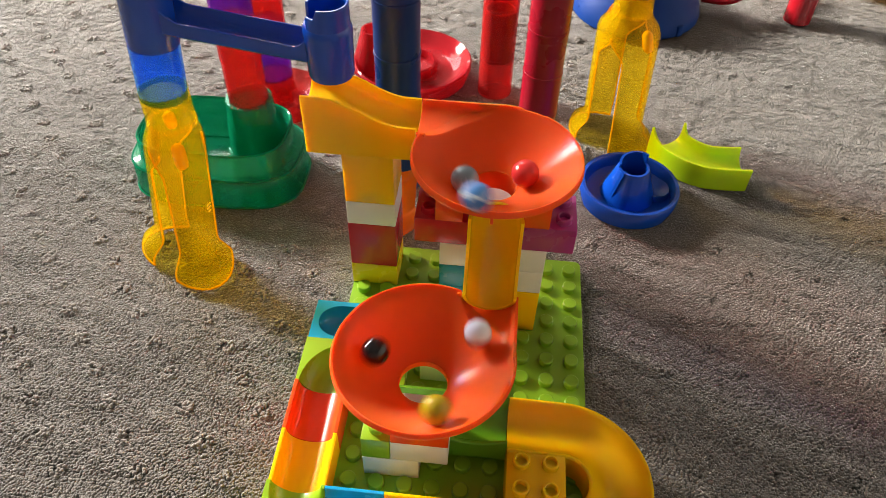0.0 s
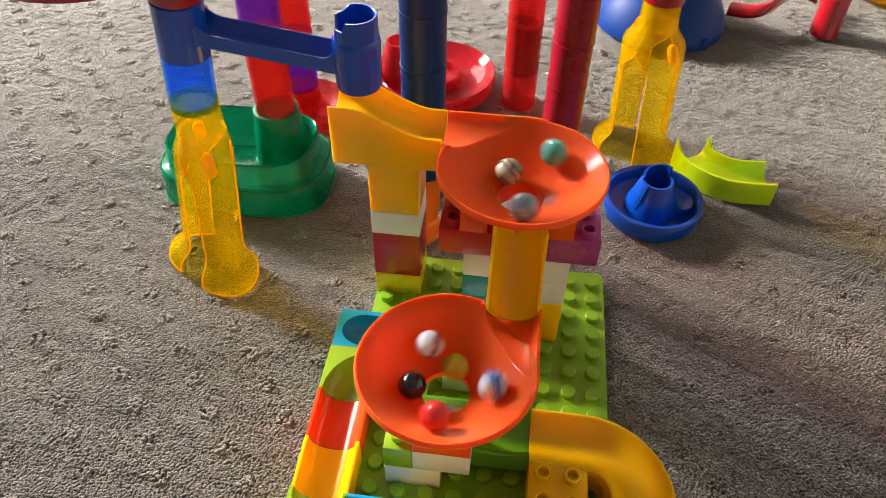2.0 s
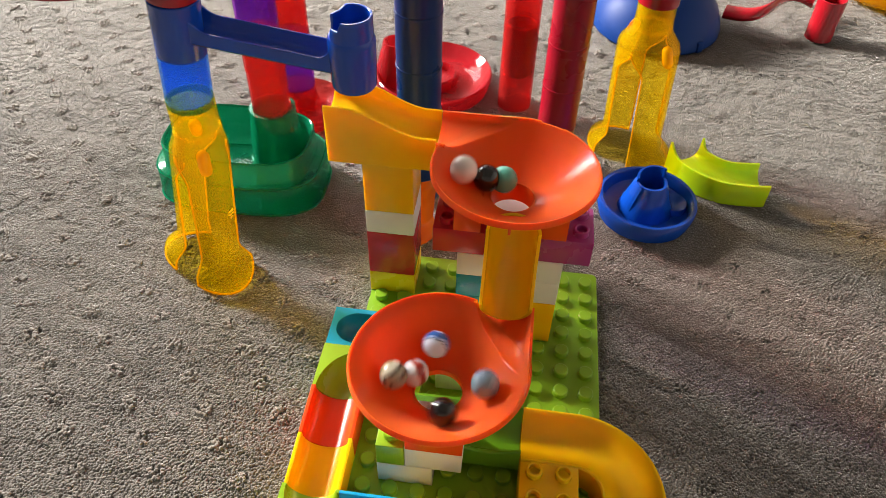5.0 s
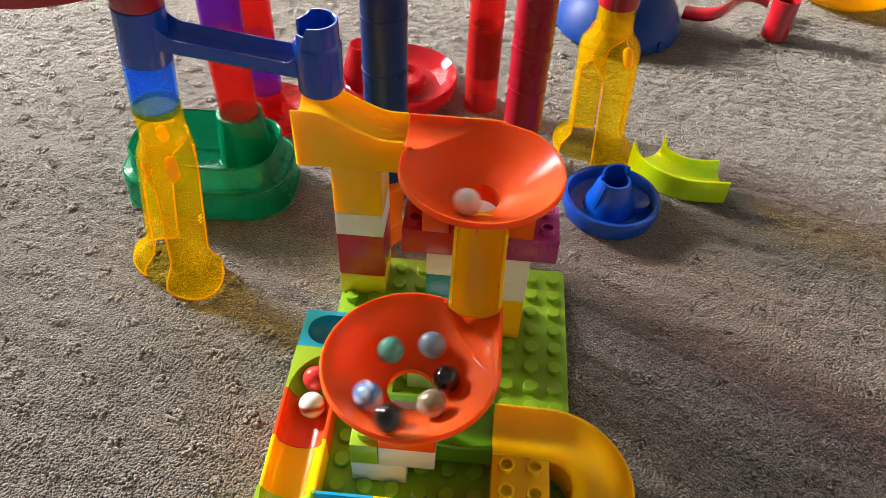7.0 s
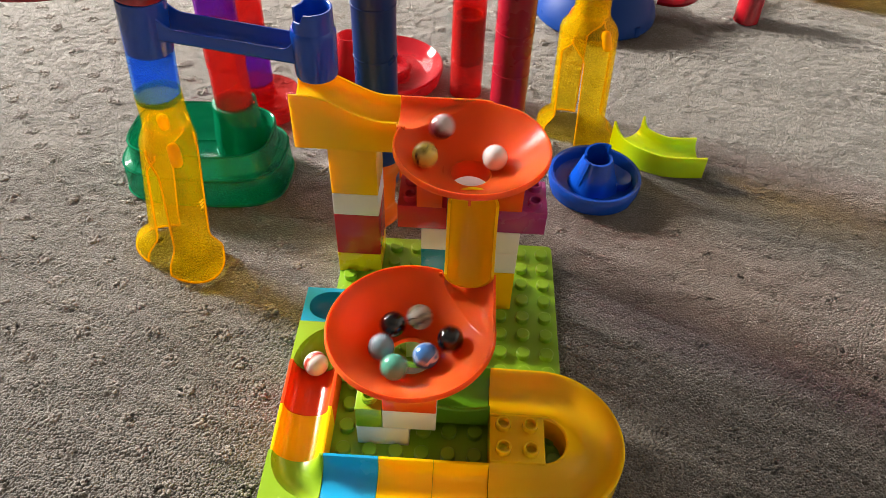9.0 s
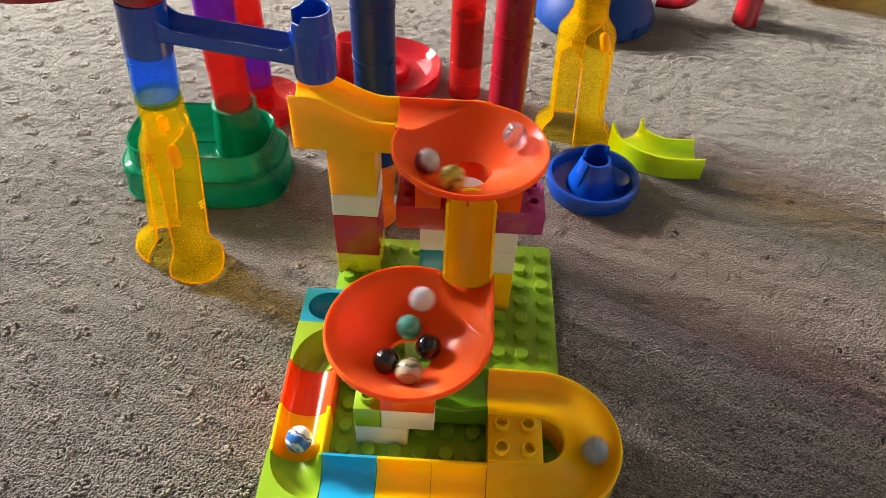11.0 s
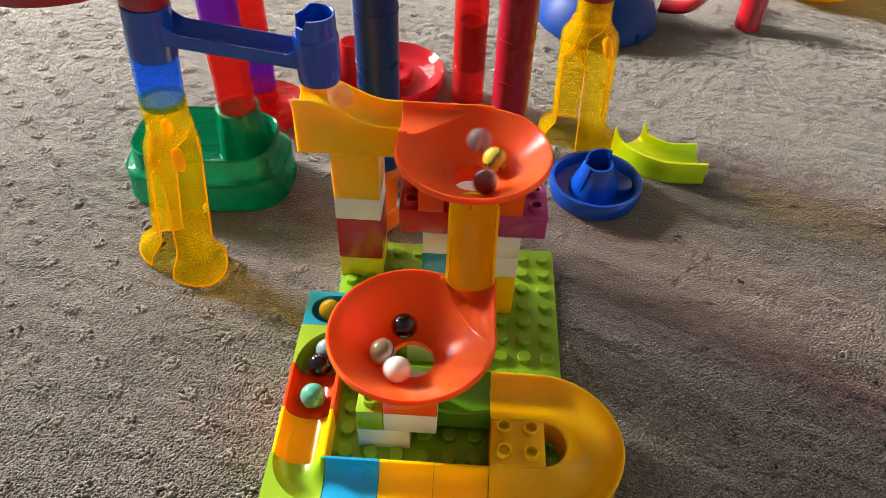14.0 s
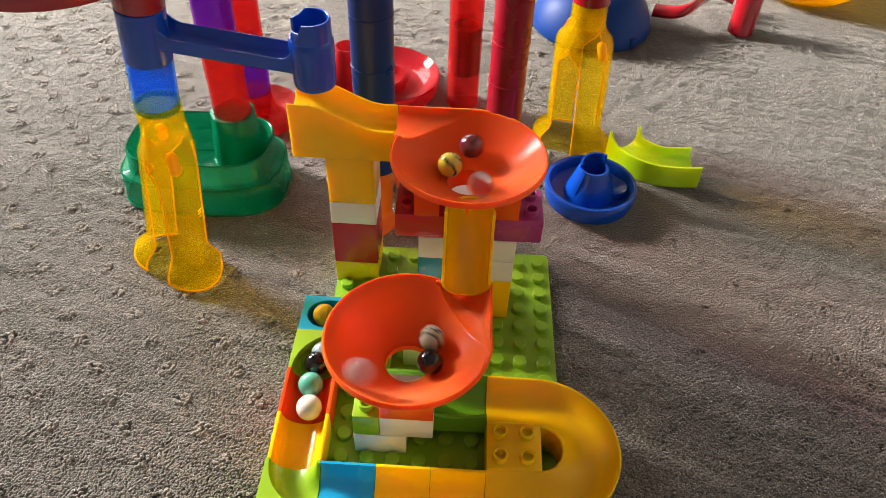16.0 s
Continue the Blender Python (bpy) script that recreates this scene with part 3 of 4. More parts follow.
def cup_piece():
    ob = thing("marble_track", "sky blue end piece with an oval catching cup", "toy track", "track pieces")
    x0, y0, L, m = -0.128, 0.096, 2 * P, 120
    bm = bmesh.new()
    def height(x, y):
        cx, cy = x0 + 0.0185, y0 + P
        dx = min(0, x - cx)
        c = math.hypot(dx / 0.0145, (y - cy) / 0.0125)
        return 0.0205 if c >= 1 else 0.0205 - 0.0125 * (1 - c ** 3) ** 0.5
    vs = [[bm.verts.new((x0 + L * i / m, y0 + 0.0002 + (L - 0.0004) * j / m, height(x0 + L * i / m, y0 + L * j / m))) for j in range(m + 1)] for i in range(m + 1)]
    for i in range(m):
        for j in range(m):
            bm.faces.new((vs[i][j], vs[i + 1][j], vs[i + 1][j + 1], vs[i][j + 1]))
    border = [vs[i][0] for i in range(m)] + [vs[m][j] for j in range(m)] + [vs[i][m] for i in range(m, 0, -1)] + [vs[0][j] for j in range(m, 0, -1)]
    low = [bm.verts.new((v.co.x, v.co.y, 0.0003)) for v in border]
    for i in range(len(border)):
        j = (i + 1) % len(border)
        bm.faces.new((border[i], border[j], low[j], low[i]))
    bm.faces.new(low)
    part("body", bm, M["blue"], ob)


cup_piece()
straight("green", -0.096, 0.064, "x", "lime green straight track piece hidden under the funnel")
straight("green", -0.096, 0.096, "x", "lime green straight track piece behind the funnel")


def exit_channel():
    ob = thing("marble_track", "lime green catching channel under the lower funnel", "toy track", "track pieces")
    rows = []
    for k in range(13):
        x = -0.0795 + 0.0793 * k / 12
        dip = 0.0045 * math.sin(math.pi * min(1, max(0, (x + 0.040) / 0.040))) if x > -0.04 else 0
        sec = []
        for u, z in trough_section(P - 0.0002, 0.0275, 0.0135 + 0.006 * (1 - k / 12), 0.0085):
            zz = z
            if u < -0.012 and z > 0.02:
                zz = z - dip
            sec.append((x, 0.0525 + u - 0.0045 + 0.0005, zz))
        rows.append(sec)
    part("body", sweep(rows), M["darkgreen"], ob)


exit_channel()


def u_turn():
    ob = thing("marble_track", "amber yellow U-turn track piece with four hollow studs", "toy track", "track pieces")
    cx, cy = 0.0315, 0.016
    rows = []
    def sec(px, py, nx, ny, rim):
        half, base = P - 0.0001, rim - 0.0235 if rim > 0.0238 else 0.0003
        lip = half + 0.0024
        pts = [(-lip, base), (-lip, rim - 0.0026), (-lip + 0.0007, rim - 0.0018)]
        for i in range(23):
            c = -1 + i / 11
            low = rim - (0.0018 if c < 0 else 0.0003)
            depth = 0.0118 - (rim - low)
            pts.append((c * ((lip if c < 0 else half) - 0.0018), low - depth * (1 - abs(c) ** (2.0 if c < 0 else 2.6))))
        pts += [(half - 0.0012, rim), (half - 0.0005, rim), (half, rim - 0.0005), (half, base)]
        return [(px + nx * u, py + ny * u, z) for u, z in pts]
    rows.append(sec(0.0002, 0.048, 0, 1, 0.0265))
    rows.append(sec(cx * 0.5, 0.048, 0, 1, 0.0262))
    for k in range(33):
        a = radians(90 - 180 * k / 32)
        rows.append(sec(cx + 0.032 * math.cos(a), cy + 0.032 * math.sin(a), math.cos(a), math.sin(a), 0.026 - 0.0025 * k / 32))
    rows.append(sec(0.0002, -0.016, 0, -1, 0.0232))
    part("body", sweep(rows), M["yellow"], ob)
    part("stud_block", box(0.0002, 0.0325, 0.0004, 0.0316, 0.0003, 0.0238, 0.0006), M["yellow"], ob)
    for i in (0, 1):
        for j in (0, 1):
            s = part("stud", stud_mesh("yellow", True), M["yellow"], ob)
            s.location = ((i + 0.5) * P, (j + 0.5) * P, 0.0236)


u_turn()


# ---- the other marble run: towers of clear and solid tubes ----
TR = 0.0158


def tube(parent, colour, cx, cy, z0, z1, label="", r=TR):
    return part("tube", lathe(tube_profile(r, z0, z1), cx, cy, 40, True), M[colour], parent, label)


def leg_base(parent, colour, cx, cy, top, feet, shift=(0, 0), wide=1.0):
    """Clear two-legged stand: a neck, a shouldered skirt split by arches, and round flared feet."""
    edge = M["yellow_edge" if colour == "clear_yellow" else colour]
    part("neck", lathe([(TR - 0.0026, top - 0.024), (TR - 0.0026, top), (TR - 0.0010, top), (TR - 0.0010, top - 0.016), (TR - 0.0002, top - 0.024)], cx, cy, 40, True), M[colour], parent)
    h = top - 0.022 - G

    def ease(u, a, b):
        k = min(1.0, max(0.0, (u - a) / (b - a)))
        return k * k * (3 - 2 * k)

    for yaw, spread in feet:
        d = Vector((math.cos(radians(yaw)), math.sin(radians(yaw)), 0))
        s = Vector((-d.y, d.x, 0))

        def point(u, a, inset):
            flare = ease(u, 0.83, 0.95) * (0.8 + 0.2 * u)
            rd = 0.0152 + 0.0042 * wide * ease(u, 0, 0.14) + spread * u + 0.0125 * flare - inset
            rs = 0.0152 + 0.0034 * wide * ease(u, 0, 0.14) - 0.0020 * u + 0.0085 * flare - inset
            c = Vector((cx + shift[0] * u, cy + shift[1] * u, top - 0.022 - h * u))
            return c + d * (rd * math.cos(a)) + s * (rs * math.sin(a))

        def half(u):
            return radians(90 - 30 * ease(u, 0.15, 0.30) + 2 * ease(u, 0.82, 0.95))

        rows, n = [], 18
        for k in range(29):
            u = k / 28
            w = half(u)
            sec = [tuple(point(u, -w + 2 * w * i / n, 0)) for i in range(n + 1)]
            sec += [tuple(point(u, w - 2 * w * i / n, 0.0021)) for i in range(n + 1)]
            rows.append(sec)
        leg = part("leg", sweep(rows), M[colour], parent)
        # Denser beads colour the edges as light through thick clear plastic would.
        for side in (-1, 1):
            ribs = []
            for k in range(4, 29):
                u = k / 28
                c = point(u, side * half(u), 0.0008)
                ribs.append([tuple(c + d * (0.0007 * math.cos(q)) + s * (0.0007 * math.sin(q))) for q in (0, 1.05, 2.1, 3.14, 4.2, 5.24)])
            part("edge_bead", sweep(ribs), edge, leg)
        ring = []
        for k in range(25):
            a = half(1.0) * (-1 + 2 * k / 24)
            c = point(1.0, a, 0.0008) + Vector((0, 0, 0.0006))
            o = d * math.cos(a) + s * math.sin(a)
            ring.append([tuple(c + o * (0.0008 * math.cos(q)) + Vector((0, 0, 0.0008 * math.sin(q)))) for q in (0, 1.05, 2.1, 3.14, 4.2, 5.24)])
        part("foot_rim", sweep(ring), edge, leg)
        if shift[0] < 0 and yaw < 0:
            o = d * math.cos(0.5) + s * math.sin(0.5)
            for k, wide_bar in enumerate((0.0042, 0.0042, 0.0028)):
                plate = part("stamp", box(-0.0003, 0.0003, -wide_bar / 2, wide_bar / 2, -0.0007, 0.0007, 0.0002), M["lemon"], leg, "pale yellow moulded stamp")
                plate.matrix_basis = Matrix.Translation(point(0.50 + 0.022 * k, 0.5, -0.0001)) @ Vector((1, 0, 0)).rotation_difference(o).to_matrix().to_4x4()
        # rounded lug that slants down over the shoulder
        lug = [(0.0006, -0.0086), (0.0024, -0.0079), (0.0038, -0.0062), (0.0042, -0.0040), (0.0042, 0.0040), (0.0038, 0.0062), (0.0024, 0.0079), (0.0006, 0.0086)]
        turn = (-63 if yaw < 0 else 115) if colour == "clear_yellow" else yaw
        o = Vector((math.cos(radians(turn)), math.sin(radians(turn)), 0))
        part("lug", lathe(lug, 0, 0, 18), edge, parent).matrix_basis = Matrix.Translation(point(0.12, radians(turn - yaw), -0.0006)) @ Vector((0, 0, 1)).rotation_difference(o * 0.55 + Vector((0, 0, -1))).to_matrix().to_4x4()


def seams(parent, colour, cx, cy, zs, r=TR):
    for z in zs:
        part("joint_ring", lathe([(r - 0.001, z - 0.0012), (r + 0.0004, z - 0.0009), (r + 0.0006, z), (r + 0.0004, z + 0.0009), (r - 0.001, z + 0.0012)], cx, cy, 40, True), M[colour], parent)


def left_tower():
    cx, cy = -0.2235, 0.183
    ob = thing("marble_tower", "clear yellow legs and blue tubes with a side arm", "marble tower")
    leg_base(ob, "clear_yellow", cx, cy, 0.139, ((165, 0.011), (-48, 0.010)), (-0.013, 0.0))
    lean = Matrix.Translation((cx, cy, 0.139)) @ Matrix.Rotation(radians(5), 4, "Y") @ Matrix.Translation((-cx, -cy, -0.139))
    tube(ob, "clear_blue", cx, cy, 0.1345, 0.1725, "clear blue tube", 0.0144).matrix_basis = lean
    tube(ob, "cobalt", cx, cy, 0.1705, 0.2052, "solid cobalt blue tube", 0.0146).matrix_basis = lean
    # arm: an open thin-walled trough sloping to a cup, its walls sweeping up at both ends
    rows = []
    for k in range(41):
        u = k / 40
        x = cx + 0.0125 + 0.0835 * u
        z = 0.1925 - 0.0115 * u
        up = 0.010 * max(0.0, 1 - u / 0.16) ** 2
        swoop = up + 0.009 * max(0.0, (u - 0.90) / 0.10) ** 2
        deep = 0.0118
        w, inner = 0.0098, 0.0084
        near, far = z - 0.0020 + swoop, z + up
        sec = [(x, cy - w + 0.002, z - deep), (x, cy - w, z - deep + 0.002), (x, cy - w, near - 0.0004), (x, cy - w + 0.0004, near), (x, cy - inner - 0.0002, near)]
        for i in range(9):
            a = math.pi * i / 8
            rim = near + (far - near) * i / 8
            sec.append((x, cy - inner * math.cos(a), rim - 0.0002 + (z - 0.0090 - rim) * math.sin(a) ** 0.6))
        sec += [(x, cy + inner + 0.0002, far), (x, cy + w - 0.0004, far), (x, cy + w, far - 0.0004), (x, cy + w, z - deep + 0.002), (x, cy + w - 0.002, z - deep)]
        rows.append(sec)
    part("arm", sweep(rows), M["cobalt"], ob, "cobalt blue open trough")
    cup = part("cup", lathe([(0.0112, 0.161), (0.0112, 0.191), (0.0118, 0.1925), (0.0128, 0.1922), (0.0136, 0.1905), (0.0137, 0.188), (0.0132, 0.163), (0.0126, 0.161)], -0.1175, cy - 0.003, 48, True), M["cobalt"], ob, "cobalt blue cup with a notched rim")
    secs = []
    for i in range(49):
        a = radians(-138 + 300 * i / 48)
        top = 0.1995 + 0.0055 * min(1.0, max(0.0, (i - 4) / 2)) - 0.003 * min(1.0, max(0.0, (i - 40) / 3))
        secs.append([(-0.1175 + r * math.cos(a), cy - 0.003 + r * math.sin(a), z) for r, z in ((0.0112, 0.190), (0.0110, top - 0.0004), (0.0114, top), (0.0122, top), (0.0126, top - 0.0004), (0.0128, 0.190))])
    part("collar", sweep(secs), M["cobalt"], cup)
    # dish on top
    part("dish", lathe([(0.004, 0.2155), (0.012, 0.211), (TR, 0.210), (0.030, 0.2175), (0.058, 0.221), (0.060, 0.2235), (0.060, 0.230), (0.0585, 0.230), (0.057, 0.2245), (0.030, 0.2205), (0.013, 0.2165)], cx - 0.044, cy + 0.012, 64), M["scarlet"], ob, "glossy red wide dish")
    part("tube", lathe(tube_profile(0.0147, 0.2055, 0.226), cx, cy, 40, True), M["scarlet"], ob, "red connector tube").matrix_basis = lean


left_tower()


def green_tower():
    ob = thing("marble_tower", "dark green clear catch tub with red and purple tubes above", "marble tower")
    cx, cy = -0.241, 0.276
    def outline(k, z):
        """Rounded oblong ring, k times the full size."""
        ring = []
        for i in range(72):
            a = 2 * math.pi * i / 72
            c, q = math.cos(a), math.sin(a)
            ring.append((cx + 0.0680 * k * math.copysign(abs(c) ** 0.62, c), cy + 0.0440 * k * math.copysign(abs(q) ** 0.62, q), z))
        return ring
    steps = ((0.985, G), (1.0, G + 0.002), (0.985, 0.020), (0.965, 0.0225), (0.885, 0.0240), (0.875, 0.0255), (0.865, 0.0410), (0.855, 0.0420), (0.835, 0.0420), (0.825, 0.0410), (0.80, 0.014), (0.05, 0.011))
    tub = part("tub", sweep([outline(k, z) for k, z in steps]), M["clear_green"], ob, "dark green clear oblong tub with a raised rim")
    # Thin beads of denser green put the clear edges' dark outlines into colour.
    for k, z, thick in ((0.85, 0.0420, 0.0008), (0.975, 0.0215, 0.0009), (1.0, G + 0.0015, 0.0010)):
        rows = [outline(k, z - thick), outline(k + 0.016, z), outline(k, z + thick), outline(k - 0.016, z)]
        bm = bmesh.new()
        rings = [[bm.verts.new(p) for p in ring] for ring in rows]
        for i in range(4):
            for j in range(72):
                bm.faces.new((rings[i][j], rings[i][(j + 1) % 72], rings[(i + 1) % 4][(j + 1) % 72], rings[(i + 1) % 4][j]))
        part("rim", bm, M["green_edge"], tub)
    part("socket", lathe([(0.0215, 0.022), (0.0205, 0.040), (0.0185, 0.056), (0.0178, 0.066), (0.0150, 0.066), (0.0148, 0.012), (0.0215, 0.012)], -0.2120, 0.283, 48, True), M["clear_green"], tub)
    for a in (35, 80, 130, 180, 230, 300):
        q = radians(a)
        part("baffle", box(-0.0012, 0.0012, -0.007, 0.007, 0.012, 0.034, 0.0006), M["clear_green"], tub).matrix_basis = Matrix.Translation((cx + 0.036 * math.cos(q), cy + 0.024 * math.sin(q), 0)) @ pose(0, 0, 0, 0, 0, a + 90)
    tube(ob, "clear_red", -0.2120, 0.283, 0.062, 0.102, "clear red tube", TR - 0.0010)
    tube(ob, "clear_red", -0.2120, 0.283, 0.101, 0.133, "clear red tube", TR - 0.0006)
    tube(ob, "clear_purple", -0.2120, 0.283, 0.132, 0.34, "clear purple tube", TR - 0.0010)


green_tower()


def saucer(parent, colour, cx, cy, r, h, post=0.03):
    """Catch saucer on the carpet with a stepped floor and a hollow central cone."""
    return part("saucer", lathe([(r * 0.86, G), (r * 0.97, G + 0.002), (r, G + h * 0.6), (r, G + h), (r * 0.96, G + h + 0.001), (r * 0.92, G + h * 0.9), (r * 0.84, G + h * 0.5), (r * 0.6, G + h * 0.35), (r * 0.42, G + h * 0.5), (r * 0.36, G + h * 0.9), (r * 0.3, G + post), (r * 0.25, G + post), (r * 0.22, G + 0.004), (r * 0.2, G)], cx, cy, 64, True), M[colour], parent)


def pink_tower():
    ob = thing("marble_tower", "red catch saucer with clear purple and red tubes above", "marble tower")
    saucer(ob, "clear_red", -0.216, 0.376, 0.034, 0.018, 0.026)
    tube(ob, "clear_red", -0.2225, 0.378, 0.010, 0.027, "clear red tube")
    tube(ob, "clear_purple", -0.2225, 0.378, 0.025, 0.078, "clear purple tube")
    tube(ob, "clear_red", -0.2225, 0.378, 0.076, 0.34, "clear red tube")


pink_tower()


def navy_tower():
    ob = thing("marble_tower", "tall solid navy tube on clear orange legs", "marble tower")
    cx, cy = -0.0925, 0.262
    leg_base(ob, "clear_orange", cx, cy, 0.058, ((-95, 0.014), (85, 0.014)))
    for z0, z1 in ((0.012, 0.052), (0.052, 0.092), (0.092, 0.128), (0.128, 0.168), (0.168, 0.34)):
        tube(ob, "navy", cx, cy, z0, z1)
    seams(ob, "navy", cx, cy, (0.052, 0.092, 0.128, 0.168))


navy_tower()


def red_towers():
    ob = thing("marble_tower", "clear red tube tower behind the upper funnel", "marble tower")
    cx, cy = -0.0255, 0.425
    tube(ob, "clear_red", cx, cy, G, 0.034)
    tube(ob, "clear_red", cx, cy, 0.028, 0.082, "clear red tube", TR - 0.001)
    tube(ob, "maroon", cx, cy, 0.0295, 0.0785, "dark red inner sleeve", TR - 0.0021)
    tube(ob, "clear_red", cx, cy, 0.0335, 0.34)
    ob = thing("marble_tower", "glossy dark red tall tube tower", "marble tower")
    cx, cy = 0.0125, 0.345
    for z0, z1 in ((G, 0.032), (0.032, 0.070), (0.070, 0.108), (0.108, 0.34)):
        tube(ob, "maroon", cx, cy, z0, z1)
    seams(ob, "maroon", cx, cy, (0.032, 0.070, 0.108))


red_towers()


def right_tower():
    ob = thing("marble_tower", "clear yellow two-legged stand with a red tube on top", "marble tower")
    leg_base(ob, "clear_yellow", 0.0755, 0.362, 0.141, ((140, 0.002), (-42, 0.002)), (0.005, 0.006), 2.4)
    tube(ob, "scarlet", 0.0755, 0.362, 0.138, 0.30, "solid red tube")


right_tower()


def red_saucer():
    ob = thing("catch_saucer", "glossy red stepped catch saucer on the carpet", "toy saucer")
    cx, cy = -0.106, 0.441
    part("saucer", lathe([(0.044, G), (0.053, G + 0.003), (0.0565, G + 0.014), (0.0565, G + 0.018), (0.0550, G + 0.019), (0.052, G + 0.016), (0.046, G + 0.009), (0.031, G + 0.006), (0.024, G + 0.009), (0.0225, G + 0.016), (0.0205, G + 0.017), (0.019, G + 0.010), (0.004, G + 0.008), (0.004, G)], cx, cy, 72, True), M["glaze_red"], ob)
    part("cone", lathe([(0.0240, G + 0.006), (0.0185, G + 0.022), (0.0130, G + 0.042), (0.0118, G + 0.046), (0.0104, G + 0.046), (0.0100, G + 0.026), (0.0120, G + 0.006)], cx - 0.037, cy + 0.002, 40, True), M["glaze_red"], ob)


red_saucer()


def blue_saucer():
    ob = thing("catch_saucer", "glossy cobalt blue catch saucer with a spiral cone", "toy saucer")
    cx, cy = 0.0895, 0.284
    part("saucer", lathe([(0.033, G), (0.0375, G + 0.002), (0.0395, G + 0.010), (0.0395, G + 0.0165), (0.0385, G + 0.0178), (0.0362, G + 0.0178), (0.0352, G + 0.0165), (0.0335, G + 0.008), (0.028, G + 0.006), (0.004, G + 0.006), (0.004, G)], cx, cy, 72, True), M["cobalt"], ob)
    cone = part("cone", lathe([(0.0225, G + 0.0055), (0.0175, G + 0.018), (0.0136, G + 0.030), (0.0122, G + 0.033), (0.0104, G + 0.033), (0.0098, G + 0.018), (0.011, G + 0.0055)], cx, cy + 0.001, 40, True), M["cobalt"], ob)
    secs = []
    for i in range(15):
        a = radians(30 + 160 * i / 14)
        top = G + 0.042 - 0.006 * i / 14
        secs.append([(cx + r * math.cos(a), cy + 0.001 + r * math.sin(a), z) for r, z in ((0.0104, G + 0.030), (0.0100, top), (0.0118, top), (0.0126, G + 0.030))])
    part("collar", sweep(secs), M["cobalt"], cone)
    part("paddle", lathe([(0.0100, G + 0.0055), (0.0105, G + 0.0100), (0.0096, G + 0.0125), (0.0080, G + 0.0120), (0.0040, G + 0.0095), (0.0008, G + 0.0090)], cx + 0.0225, cy + 0.003, 32, False, 1.0, 1.15), M["cobalt"], ob, "dished cobalt blue paddle")
    part("fin", sweep([[(cx - 0.0105 - 0.006 * (1 - k), cy - 0.008 - 0.003 * (1 - k), G + 0.012 + 0.022 * k), (cx - 0.0085 - 0.006 * (1 - k), cy - 0.010 - 0.003 * (1 - k), G + 0.012 + 0.022 * k), (cx - 0.006, cy - 0.004, G + 0.010 + 0.022 * k)] for k in (0, 0.5, 1)]), M["cobalt"], cone)


blue_saucer()


def lime_track():
    ob = thing("loose_track", "bright lime curved track piece lying loose on carpet", "toy track")
    rows = []
    for k in range(19):
        u = k / 18
        a = radians(200 + 78 * u)
        cx, cy, r = 0.1685, 0.3655, 0.046
        if u > 0.72:
            w = (u - 0.72) / 0.28
        else:
            w = 0
        px, py = cx + r * math.cos(a) + 0.012 * w, cy + r * math.sin(a) + 0.002 * w
        nx, ny = math.cos(a), math.sin(a)
        half = 0.0158
        peak = 0.008 * max(0, 1 - u / 0.18) ** 1.5
        sec = []
        for q, z in trough_section(half, G + 0.0215, G + 0.0085, G, 12):
            zz = z + (peak if z > G + 0.018 and abs(q) > 0.012 else 0)
            if q > 0 and z <= G + 0.001:
                zz = z
            sec.append((px + nx * q, py + ny * q, zz))
        rows.append(sec)
    part("body", sweep(rows), M["lime"], ob)


lime_track()


def far_pieces():
    ob = thing("wheel_dish", "large navy blue domed dish lying on the carpet", "toy dish")
    part("bowl", lathe([(0.066, G), (0.0695, G + 0.003), (0.0698, G + 0.007), (0.0680, G + 0.014), (0.0625, G + 0.028), (0.049, G + 0.045), (0.031, G + 0.056), (0.004, G + 0.061), (0.004, G)], 0.121, 0.604, 72, True), M["dish_blue"], ob)
    for a in (200, 235, 270, 305):
        q = radians(a)
        part("clip", box(-0.004, 0.004, -0.003, 0.003, -0.006, 0.006, 0.0015), M["dish_blue"], ob).matrix_basis = Matrix.Translation((0.123 + 0.068 * math.cos(q), 0.605 + 0.068 * math.sin(q), G + 0.008)) @ pose(0, 0, 0, 0, 0, a + 90)
    ob = thing("red_track", "glossy red looped arm piece with a tube end", "toy track")
    rows = []
    for k in range(25):
        u = k / 24
        x, y = 0.196 + 0.104 * u, 0.618 + 0.024 * u - 0.022 * math.sin(u * 5.6)
        z = G + 0.016 + 0.01 * math.sin(u * 3)
        rows.append([(x + 0.0105 * math.cos(q) * 0.4, y + 0.0105 * math.cos(q), z + 0.007 * math.sin(q)) for q in [2 * math.pi * i / 12 for i in range(12)]])
    part("arm", sweep(rows), M["scarlet"], ob)
    part("tube", lathe(tube_profile(0.0145, G, 0.040), 0.299, 0.606, 40, True), M["scarlet"], ob)
    ob = thing("yellow_dish", "clear amber yellow deep dish on the carpet", "toy dish")
    part("dish", lathe([(0.03, G), (0.058, G + 0.005), (0.071, G + 0.016), (0.0775, G + 0.046), (0.0765, G + 0.048), (0.0745, G + 0.047), (0.0680, G + 0.018), (0.056, G + 0.008), (0.004, G + 0.004), (0.004, G)], 0.405, 0.728, 64, True), M["yellow_edge"], ob)


far_pieces()


# ---- marbles ----
def layers(*runs):
    """Bands with short soft borders from (end, colour) runs."""
    out, start = [], 0.0
    for end, colour in runs:
        out += [(start + 0.012, colour), (end - 0.012, colour)]
        start = end
    return out


